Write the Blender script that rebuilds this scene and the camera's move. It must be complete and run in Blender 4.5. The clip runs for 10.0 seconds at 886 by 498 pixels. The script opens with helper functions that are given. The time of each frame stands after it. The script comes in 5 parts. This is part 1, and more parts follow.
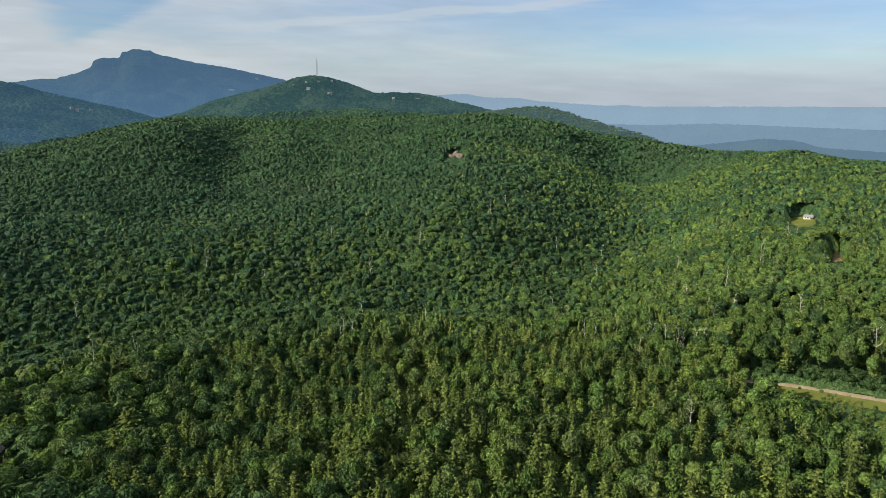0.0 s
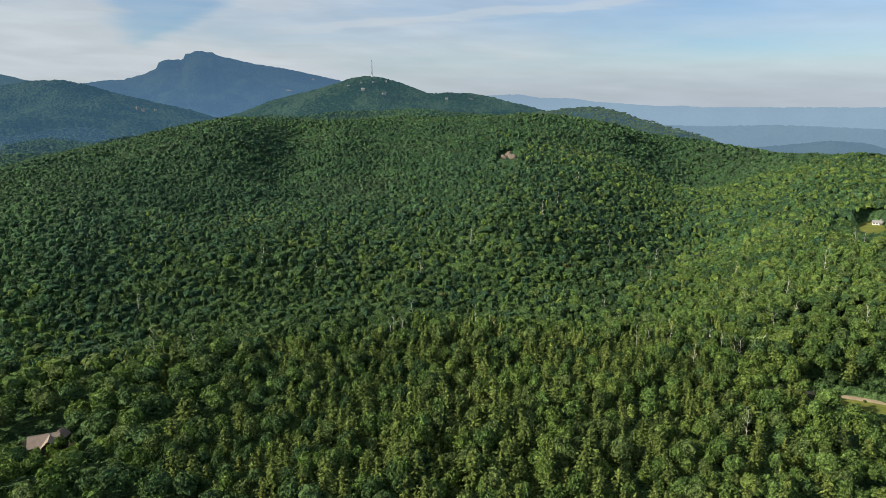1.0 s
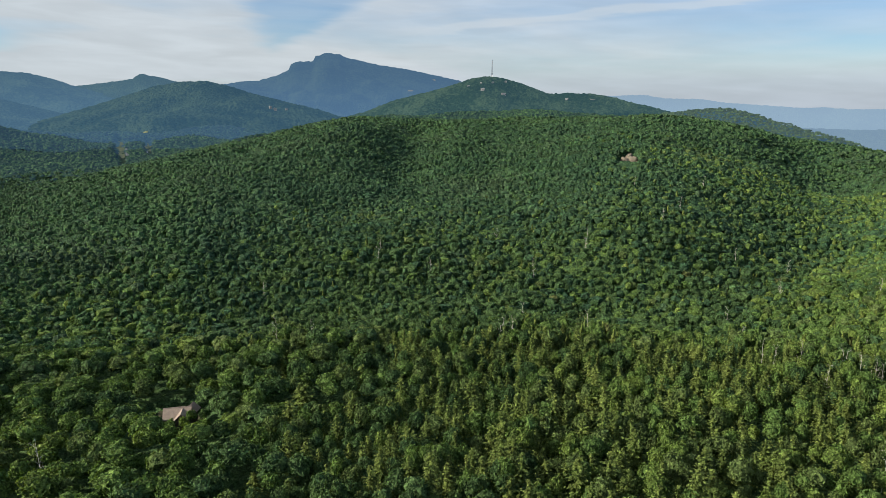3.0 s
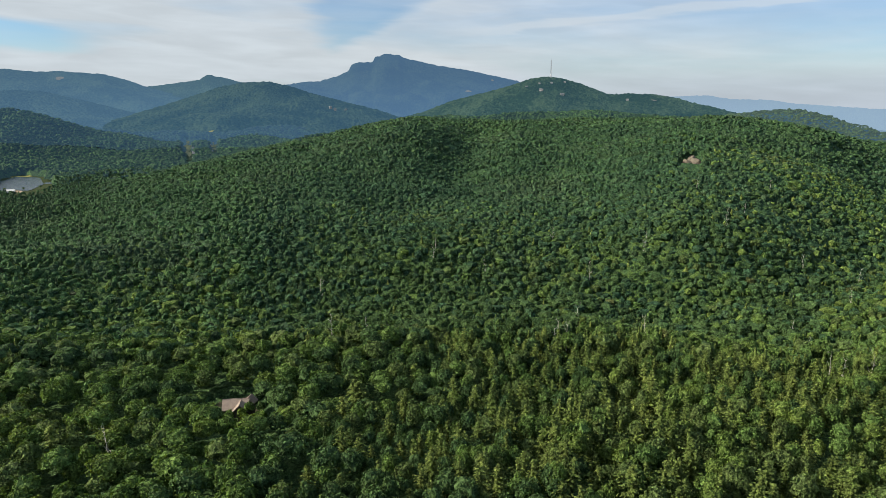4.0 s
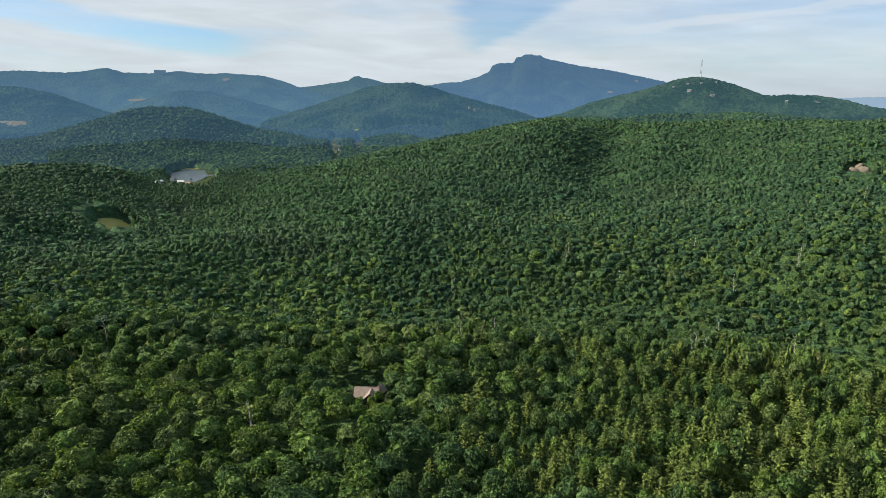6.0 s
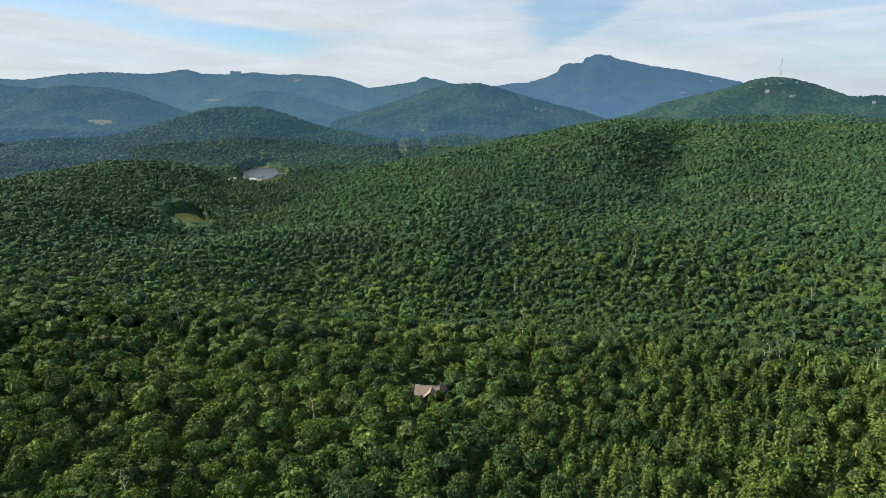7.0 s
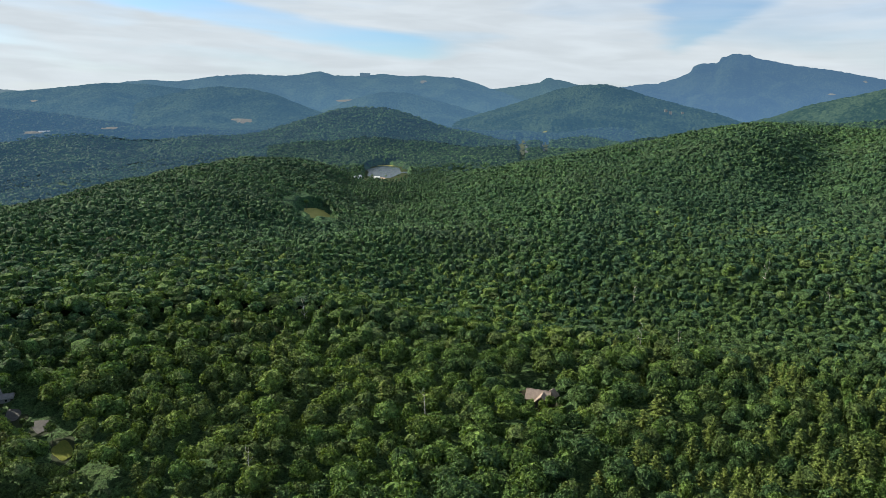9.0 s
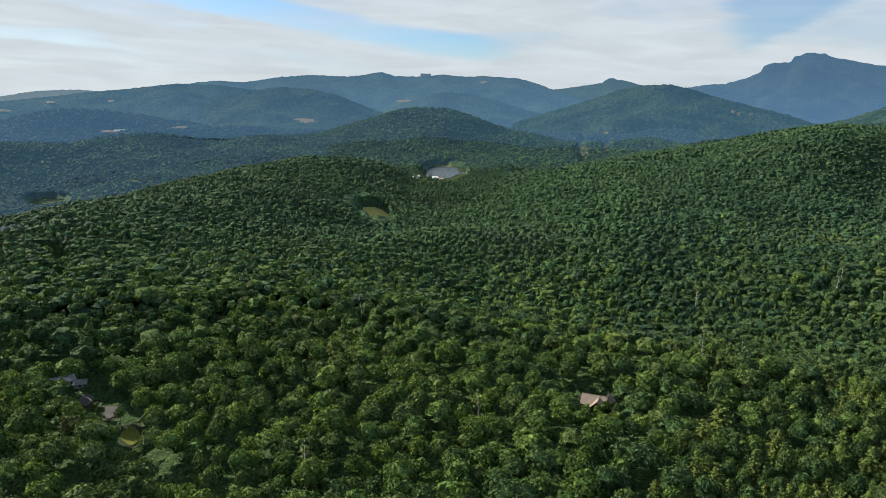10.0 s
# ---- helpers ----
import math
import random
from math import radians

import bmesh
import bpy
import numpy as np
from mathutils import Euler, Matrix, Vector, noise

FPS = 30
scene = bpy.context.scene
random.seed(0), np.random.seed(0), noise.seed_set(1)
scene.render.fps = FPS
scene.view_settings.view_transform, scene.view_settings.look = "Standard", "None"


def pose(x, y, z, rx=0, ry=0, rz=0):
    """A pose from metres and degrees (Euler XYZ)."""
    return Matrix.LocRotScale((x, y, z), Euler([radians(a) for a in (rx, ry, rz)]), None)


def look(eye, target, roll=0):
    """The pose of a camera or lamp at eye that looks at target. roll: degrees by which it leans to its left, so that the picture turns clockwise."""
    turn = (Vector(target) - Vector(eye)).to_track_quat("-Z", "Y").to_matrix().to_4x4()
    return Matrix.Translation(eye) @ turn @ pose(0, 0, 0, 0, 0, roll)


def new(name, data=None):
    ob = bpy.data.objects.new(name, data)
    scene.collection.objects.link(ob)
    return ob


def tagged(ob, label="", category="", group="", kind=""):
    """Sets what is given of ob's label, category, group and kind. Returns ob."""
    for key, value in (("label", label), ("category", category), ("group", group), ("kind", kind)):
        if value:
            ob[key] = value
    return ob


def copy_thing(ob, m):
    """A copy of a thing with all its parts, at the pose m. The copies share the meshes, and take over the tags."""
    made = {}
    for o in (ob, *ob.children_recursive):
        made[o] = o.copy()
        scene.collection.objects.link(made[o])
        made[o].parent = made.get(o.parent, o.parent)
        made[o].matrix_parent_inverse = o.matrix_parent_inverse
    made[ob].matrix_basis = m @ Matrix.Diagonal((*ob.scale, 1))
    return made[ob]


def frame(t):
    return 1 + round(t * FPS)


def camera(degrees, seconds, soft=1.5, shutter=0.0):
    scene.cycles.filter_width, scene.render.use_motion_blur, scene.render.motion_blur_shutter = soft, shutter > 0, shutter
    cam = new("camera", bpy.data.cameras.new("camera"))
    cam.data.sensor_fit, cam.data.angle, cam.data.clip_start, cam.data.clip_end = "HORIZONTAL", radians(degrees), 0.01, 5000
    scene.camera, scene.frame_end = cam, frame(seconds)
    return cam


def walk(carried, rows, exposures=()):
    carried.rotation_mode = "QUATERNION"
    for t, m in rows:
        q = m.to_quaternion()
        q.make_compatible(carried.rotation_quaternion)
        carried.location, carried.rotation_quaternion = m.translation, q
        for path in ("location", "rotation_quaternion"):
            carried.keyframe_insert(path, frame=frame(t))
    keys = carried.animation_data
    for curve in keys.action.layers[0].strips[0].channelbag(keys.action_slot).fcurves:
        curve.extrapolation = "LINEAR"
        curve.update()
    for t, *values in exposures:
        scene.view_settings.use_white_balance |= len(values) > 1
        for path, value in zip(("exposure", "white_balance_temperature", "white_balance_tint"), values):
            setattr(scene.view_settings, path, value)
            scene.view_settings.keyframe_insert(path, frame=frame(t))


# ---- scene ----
# ======================================================================= camera
cam = camera(66.84, 10.0, soft=0.6)
EYE = (0.0, 0.0, 140.0)
PATH = [
    (0.0, pose(*EYE, 77.10, 0.00, 0.00)), (0.5, pose(*EYE, 77.12, 0.03, 2.17)), (1.0, pose(*EYE, 77.13, 0.02, 4.43)),
    (1.5, pose(*EYE, 77.13, 0.00, 6.88)), (2.0, pose(*EYE, 77.15, -0.01, 9.40)), (2.5, pose(*EYE, 77.15, -0.04, 11.93)),
    (4.0, pose(*EYE, 77.18, -0.10, 19.13)), (4.5, pose(*EYE, 77.19, -0.13, 21.83)), (5.0, pose(*EYE, 77.20, -0.17, 24.72)),
    (5.5, pose(*EYE, 77.20, -0.21, 27.70)), (7.0, pose(*EYE, 77.22, -0.29, 36.23)), (7.5, pose(*EYE, 77.23, -0.33, 38.75)),
    (8.0, pose(*EYE, 77.23, -0.39, 41.51)), (8.5, pose(*EYE, 77.24, -0.44, 44.05)), (9.0, pose(*EYE, 77.25, -0.46, 46.46)),
    (9.5, pose(*EYE, 77.25, -0.48, 48.92)), (10.0, pose(*EYE, 77.25, -0.49, 51.43)),
]
walk(cam, PATH, [(0.0, 0.37), (2.5, 0.44), (5.5, 0.60), (7.5, 0.70), (9.0, 0.68), (10.0, 0.60)])

# ======================================================================= light
SUN_AZ, SUN_EL = -114.0, 29.0          # degrees clockwise from +y, and above the horizon
sun = new("sun", bpy.data.lights.new("sun", "SUN"))
sun.data.energy, sun.data.angle, sun.data.color = 5.0, radians(0.5), (1.0, 0.92, 0.76)
az, el = radians(SUN_AZ), radians(SUN_EL)
sun.matrix_world = look((0, 0, 0), (-math.sin(az) * math.cos(el), -math.cos(az) * math.cos(el), -math.sin(el)))


class Nodes:
    """Short hand for a node tree."""

    def __init__(self, tree):
        self.tree = tree
        tree.nodes.clear()

    def add(self, kind, **given):
        n = self.tree.nodes.new(kind)
        for key, value in given.items():
            setattr(n, key, value)
        return n

    def put(self, socket, value):
        if isinstance(value, bpy.types.NodeSocket):
            self.tree.links.new(value, socket)
        elif isinstance(value, tuple) and len(value) == 3 and socket.type == "RGBA":
            socket.default_value = (*value, 1.0)
        else:
            socket.default_value = value

    def math(self, op, a, b=0.0, clamp=False):
        n = self.add("ShaderNodeMath", operation=op, use_clamp=clamp)
        self.put(n.inputs[0], a)
        self.put(n.inputs[1], b)
        return n.outputs[0]

    def vec(self, op, a, b=(0.0, 0.0, 0.0)):
        n = self.add("ShaderNodeVectorMath", operation=op)
        self.put(n.inputs[0], a)
        if op == "SCALE":
            self.put(n.inputs[3], b)
        else:
            self.put(n.inputs[1], b)
        return n.outputs["Value"] if op in ("LENGTH", "DOT_PRODUCT") else n.outputs[0]

    def mix(self, f, a, b, blend="MIX"):
        n = self.add("ShaderNodeMix", data_type="RGBA", blend_type=blend)
        self.put(n.inputs[0], f)
        self.put(n.inputs[6], a)
        self.put(n.inputs[7], b)
        return n.outputs[2]

    def noise(self, vector, scale, detail=3.0, rough=0.55, warp=0.0):
        n = self.add("ShaderNodeTexNoise")
        self.put(n.inputs["Vector"], vector)
        for key, value in (("Scale", scale), ("Detail", detail), ("Roughness", rough), ("Distortion", warp)):
            n.inputs[key].default_value = value
        return n.outputs["Fac"]

    def swirl(self, vector, scale, reach):
        """The place, shifted unevenly by up to the given reach."""
        n = self.add("ShaderNodeTexNoise")
        self.put(n.inputs["Vector"], vector)
        n.inputs["Scale"].default_value, n.inputs["Detail"].default_value = scale, 2.0
        return self.vec("ADD", vector, self.vec("SCALE", self.vec("SUBTRACT", n.outputs["Color"], (0.5, 0.5, 0.5)), reach))

    def span(self, v, a, b, lo=0.0, hi=1.0, smooth=True):
        n = self.add("ShaderNodeMapRange", interpolation_type="SMOOTHSTEP" if smooth else "LINEAR")
        self.put(n.inputs[0], v)
        for i, value in enumerate((a, b, lo, hi)):
            n.inputs[i + 1].default_value = value
        return n.outputs[0]


world = bpy.data.worlds.new("world")
scene.world = world
world.use_nodes = True
w = Nodes(world.node_tree)
sky = w.add("ShaderNodeTexSky", sky_type="NISHITA", sun_disc=False)
sky.sun_elevation, sky.sun_rotation = radians(SUN_EL), radians(SUN_AZ)
sky.altitude, sky.air_density, sky.dust_density, sky.ozone_density = 1100, 1.0, 1.2, 1.5
way = w.add("ShaderNodeTexCoord").outputs["Generated"]
xyz = w.add("ShaderNodeSeparateXYZ")
w.put(xyz.inputs[0], way)
head_deg = w.math("MULTIPLY", w.math("ARCTAN2", xyz.outputs[0], xyz.outputs[1]), 57.2958)
up_deg = w.math("MULTIPLY", w.math("ARCSINE", xyz.outputs[2]), 57.2958)
flat = w.add("ShaderNodeCombineXYZ")
w.put(flat.inputs[0], w.math("MULTIPLY", head_deg, 0.05))
w.put(flat.inputs[1], w.math("ADD", w.math("MULTIPLY", up_deg, 0.34), w.math("MULTIPLY", head_deg, 0.012)))
thin = w.noise(flat.outputs[0], 1.1, 4.0, 0.5, 0.4)
wisp = w.noise(flat.outputs[0], 2.4, 3.0, 0.5, 0.6)


def gap(a0, e0, a1, e1, wide):
    """Clear sky along a line from one heading and height to another: 1 on the line, 0 away from it."""
    slope = (e1 - e0) / (a1 - a0)
    line = w.math("ADD", w.math("MULTIPLY", w.math("SUBTRACT", head_deg, a0), slope), e0)
    off = w.math("ABSOLUTE", w.math("SUBTRACT", w.math("ADD", up_deg, w.math("MULTIPLY", w.math("SUBTRACT", wisp, 0.5), 1.2)), line))
    along = w.math("MULTIPLY", w.span(head_deg, min(a0, a1) - 5, min(a0, a1) + 4), w.span(head_deg, max(a0, a1) - 3, max(a0, a1) + 2, 1.0, 0.0))
    return w.math("MULTIPLY", w.span(off, wide * 0.45, wide * 1.15, 1.0, 0.0), along)


def wedge(a0, e0, lean, opening):
    """Clear sky that opens upwards from one heading and height."""
    rise = w.math("SUBTRACT", up_deg, e0)
    axis = w.math("ADD", w.math("MULTIPLY", rise, lean), a0)
    half = w.math("ADD", w.math("MULTIPLY", rise, opening), 0.3)
    side = w.math("ABSOLUTE", w.math("SUBTRACT", w.math("ADD", head_deg, w.math("MULTIPLY", w.math("SUBTRACT", wisp, 0.5), 5.0)), axis))
    inside = w.span(w.math("SUBTRACT", half, side), -0.6, 2.2)
    return w.math("MULTIPLY", w.math("MULTIPLY", inside, w.span(rise, -0.2, 1.4)), w.span(rise, 6.0, 12.0, 1.0, 0.0))


# cirrus covers the west and thins out to the north-east; long clear gaps run through it
cover = w.math("ADD", w.span(head_deg, -40.0, 30.0, 0.95, 0.35), w.math("MULTIPLY", w.math("SUBTRACT", thin, 0.5), 1.5))
clear = w.math("MAXIMUM", gap(-86.0, 9.5, -46.0, 3.5, 1.15), w.math("MULTIPLY", wedge(-28.8, 2.8, 0.75, 1.15), 0.8))
clear = w.math("MAXIMUM", clear, w.math("MULTIPLY", gap(-90.0, 4.3, -77.0, 3.9, 0.7), 0.55))
cover = w.math("SUBTRACT", cover, w.math("MULTIPLY", clear, 0.74))
cover = w.math("MAXIMUM", cover, w.span(up_deg, 1.0, 4.5, 0.75, 0.0))
cover = w.math("MINIMUM", w.math("MAXIMUM", cover, 0.0), 0.97)
puff = w.noise(flat.outputs[0], 5.0, 3.0, 0.5, 0.3)
low_air = w.mix(w.span(up_deg, 0.6, 3.2), (0.36, 0.40, 0.474), (0.474, 0.505, 0.516))
east_sky = w.mix(w.span(up_deg, 3.0, 7.0), low_air, (0.375, 0.464, 0.578))
cloud = w.mix(w.span(head_deg, -45.0, 25.0), (0.42, 0.462, 0.494), east_sky)
cloud = w.vec("SCALE", cloud, w.math("ADD", w.span(wisp, 0.3, 0.7, 0.95, 1.05), w.span(puff, 0.35, 0.7, -0.02, 0.03)))
trail = gap(-16.0, 5.2, 24.0, 8.3, 0.4)
blue = w.mix(1.0, sky.outputs[0], (0.060, 0.074, 0.089), "MULTIPLY")
back = w.add("ShaderNodeBackground")
w.put(back.inputs[0], w.mix(w.math("MULTIPLY", trail, 0.45), w.mix(cover, blue, cloud), (0.47, 0.51, 0.54)))
back.inputs[1].default_value = 1.0
w.put(w.add("ShaderNodeOutputWorld").inputs[0], back.outputs[0])

# ======================================================================= materials


def material(name):
    m = bpy.data.materials.new(name)
    m.use_nodes = True
    return m, Nodes(m.node_tree)


def surface(name, low, high, scale=1.0, rough=0.85, metal=0.0, bump=0.3, spec=0.25):
    """A rough two-tone surface with grain at two sizes."""
    m, n = material(name)
    at = n.add("ShaderNodeNewGeometry").outputs["Position"]
    grain, stain = n.noise(at, 6.0 * scale, 4.0), n.noise(at, 0.5 * scale, 3.0)
    f = n.math("ADD", n.math("MULTIPLY", grain, 0.5), n.math("MULTIPLY", stain, 0.5))
    b = n.add("ShaderNodeBsdfPrincipled")
    n.put(b.inputs["Base Color"], n.mix(n.span(f, 0.3, 0.7), low, high))
    b.inputs["Roughness"].default_value, b.inputs["Metallic"].default_value, b.inputs["Specular IOR Level"].default_value = rough, metal, spec
    if bump:
        u = n.add("ShaderNodeBump")
        u.inputs["Strength"].default_value = bump
        n.put(u.inputs["Height"], grain)
        n.put(b.inputs["Normal"], u.outputs[0])
    n.put(n.add("ShaderNodeOutputMaterial").inputs[0], b.outputs[0])
    return m


def leaf(name, low, high, air=0.0, tint=(0.055, 0.115, 0.155), grain=1.0):
    """Foliage. air: how much haze is mixed in as emission, for a far backdrop; grain: the fineness of its texture."""
    m, n = material(name)
    geo = n.add("ShaderNodeNewGeometry")
    at = geo.outputs["Position"]
    patch, crown = n.noise(at, 0.018, 2.0), n.noise(at, 0.16, 2.0)
    own = n.add("ShaderNodeObjectInfo").outputs["Random"]
    f = n.math("ADD", n.math("MULTIPLY", patch, 0.45), n.math("MULTIPLY", crown, 0.55))
    col = n.mix(n.span(f, 0.34, 0.66), low, high)
    vary = n.math("ADD", n.span(geo.outputs["Random Per Island"], 0.0, 1.0, 0.72, 1.22, False), n.math("MULTIPLY", own, 0.12))
    fine, twig = n.noise(at, 1.9 * grain, 2.0, 0.7), n.noise(at, 0.55 * grain, 2.0, 0.6)
    mottle = n.math("ADD", n.span(fine, 0.34, 0.66, 0.0, 1.0), n.span(twig, 0.32, 0.68, 0.0, 0.45))
    tuft = n.add("ShaderNodeTexVoronoi")                      # clumps of leaves within a crown
    n.put(tuft.inputs["Vector"], n.swirl(at, 0.9 * grain, 1.0 / grain))
    tuft.inputs["Scale"].default_value = 1.05 * grain
    own_clump = n.add("ShaderNodeSeparateXYZ")
    n.put(own_clump.inputs[0], tuft.outputs["Color"])
    vary = n.math("MULTIPLY", vary, n.span(own_clump.outputs[0], 0.0, 1.0, 0.56, 1.46, False))
    vary = n.math("MULTIPLY", vary, n.math("ADD", n.math("MULTIPLY", mottle, 0.75), 0.48))
    col = n.vec("SCALE", col, vary)
    b = n.add("ShaderNodeBsdfPrincipled")
    n.put(b.inputs["Base Color"], col)
    b.inputs["Roughness"].default_value, b.inputs["Specular IOR Level"].default_value = 0.75, 0.1
    relief = n.add("ShaderNodeBump")
    relief.inputs["Strength"].default_value, relief.inputs["Distance"].default_value = 0.8, 1.2 / grain ** 0.6
    n.put(relief.inputs["Height"], n.math("SUBTRACT", n.math("MULTIPLY", fine, 0.8), n.math("MULTIPLY", tuft.outputs["Distance"], 0.45)))
    n.put(b.inputs["Normal"], relief.outputs[0])
    t = n.add("ShaderNodeBsdfTranslucent")
    n.put(t.inputs[0], n.mix(1.0, col, (0.95, 1.0, 0.35), "MULTIPLY"))
    mix = n.add("ShaderNodeMixShader")
    mix.inputs[0].default_value = 0.22
    n.put(mix.inputs[1], b.outputs[0])
    n.put(mix.inputs[2], t.outputs[0])
    out = mix.outputs[0]
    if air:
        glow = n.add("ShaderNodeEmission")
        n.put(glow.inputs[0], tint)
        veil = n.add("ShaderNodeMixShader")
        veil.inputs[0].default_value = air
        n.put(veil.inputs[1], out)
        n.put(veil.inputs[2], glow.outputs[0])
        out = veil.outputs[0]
    n.put(n.add("ShaderNodeOutputMaterial").inputs[0], out)
    return m


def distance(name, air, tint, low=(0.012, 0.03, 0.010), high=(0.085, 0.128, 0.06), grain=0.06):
    """Far wooded country: dark woods with haze mixed in as emission."""
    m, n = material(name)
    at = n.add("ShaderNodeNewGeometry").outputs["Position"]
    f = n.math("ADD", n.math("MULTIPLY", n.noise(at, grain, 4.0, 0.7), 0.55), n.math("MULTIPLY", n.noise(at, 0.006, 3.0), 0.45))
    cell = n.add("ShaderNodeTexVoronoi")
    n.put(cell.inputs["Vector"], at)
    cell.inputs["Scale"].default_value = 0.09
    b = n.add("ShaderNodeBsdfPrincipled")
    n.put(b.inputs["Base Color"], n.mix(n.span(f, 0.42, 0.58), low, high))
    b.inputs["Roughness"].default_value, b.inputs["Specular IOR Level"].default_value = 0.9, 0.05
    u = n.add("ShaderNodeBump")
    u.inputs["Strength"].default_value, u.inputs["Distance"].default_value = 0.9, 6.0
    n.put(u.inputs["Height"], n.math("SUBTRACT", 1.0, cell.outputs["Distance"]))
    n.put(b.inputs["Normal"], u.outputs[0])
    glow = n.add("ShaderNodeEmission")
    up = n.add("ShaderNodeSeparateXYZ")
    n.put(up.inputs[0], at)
    deep = n.span(up.outputs[2], 0.0, 320.0, 1.16, 0.92)      # painted haze glows brighter over the valleys
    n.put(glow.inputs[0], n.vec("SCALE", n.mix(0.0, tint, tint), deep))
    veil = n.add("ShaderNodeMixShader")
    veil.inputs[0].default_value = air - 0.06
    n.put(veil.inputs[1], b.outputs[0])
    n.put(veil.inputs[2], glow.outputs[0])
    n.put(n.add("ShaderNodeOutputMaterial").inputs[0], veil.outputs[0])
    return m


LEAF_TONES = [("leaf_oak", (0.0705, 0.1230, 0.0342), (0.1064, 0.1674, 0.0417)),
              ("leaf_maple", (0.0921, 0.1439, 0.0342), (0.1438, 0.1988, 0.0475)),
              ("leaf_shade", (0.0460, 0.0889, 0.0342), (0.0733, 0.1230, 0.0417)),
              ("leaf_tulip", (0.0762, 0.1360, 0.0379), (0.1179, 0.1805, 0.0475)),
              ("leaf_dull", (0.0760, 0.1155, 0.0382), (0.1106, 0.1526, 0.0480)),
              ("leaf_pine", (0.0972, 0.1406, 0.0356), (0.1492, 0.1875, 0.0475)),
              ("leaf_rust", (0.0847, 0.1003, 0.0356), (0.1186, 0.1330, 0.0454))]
LEAVES = [leaf(*q) for q in LEAF_TONES]
# on the slopes the kinds run closer together in colour, blued to paint in haze
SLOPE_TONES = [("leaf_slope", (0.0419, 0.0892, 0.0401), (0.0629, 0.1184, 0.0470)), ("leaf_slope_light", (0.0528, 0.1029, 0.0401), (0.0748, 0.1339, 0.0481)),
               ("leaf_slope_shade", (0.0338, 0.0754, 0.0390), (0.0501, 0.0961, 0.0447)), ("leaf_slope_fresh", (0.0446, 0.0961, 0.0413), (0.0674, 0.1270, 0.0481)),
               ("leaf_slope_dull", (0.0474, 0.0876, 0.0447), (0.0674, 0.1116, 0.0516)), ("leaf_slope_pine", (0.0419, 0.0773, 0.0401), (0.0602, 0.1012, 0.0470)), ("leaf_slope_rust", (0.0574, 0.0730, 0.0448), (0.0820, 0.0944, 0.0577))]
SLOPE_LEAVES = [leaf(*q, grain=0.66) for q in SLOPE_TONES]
BARK = surface("bark", (0.06, 0.045, 0.035), (0.16, 0.13, 0.10), 2.0)
DEADWOOD = surface("dead_wood", (0.36, 0.33, 0.29), (0.58, 0.54, 0.48), 2.0)
# floor colour kept very dark, to paint the shade in gaps between crowns
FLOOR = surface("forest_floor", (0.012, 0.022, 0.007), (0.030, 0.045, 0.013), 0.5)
# woods farther off: haze painted over the leaves as emission
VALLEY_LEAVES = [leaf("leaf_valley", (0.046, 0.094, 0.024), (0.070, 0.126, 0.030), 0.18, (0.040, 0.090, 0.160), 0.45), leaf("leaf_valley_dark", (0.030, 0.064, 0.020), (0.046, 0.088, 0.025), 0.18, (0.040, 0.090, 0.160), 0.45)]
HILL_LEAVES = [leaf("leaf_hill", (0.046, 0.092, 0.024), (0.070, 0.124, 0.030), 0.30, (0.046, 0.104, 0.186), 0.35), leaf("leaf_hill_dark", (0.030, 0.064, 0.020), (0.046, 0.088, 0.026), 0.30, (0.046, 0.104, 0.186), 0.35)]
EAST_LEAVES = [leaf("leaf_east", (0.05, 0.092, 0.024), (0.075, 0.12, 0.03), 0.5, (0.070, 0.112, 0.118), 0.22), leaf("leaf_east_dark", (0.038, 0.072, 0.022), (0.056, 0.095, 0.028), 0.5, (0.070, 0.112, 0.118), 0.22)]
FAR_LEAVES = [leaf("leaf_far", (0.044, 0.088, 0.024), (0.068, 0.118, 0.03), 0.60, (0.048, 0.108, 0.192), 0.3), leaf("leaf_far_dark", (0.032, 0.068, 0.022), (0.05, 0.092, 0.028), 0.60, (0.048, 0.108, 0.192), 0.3)]

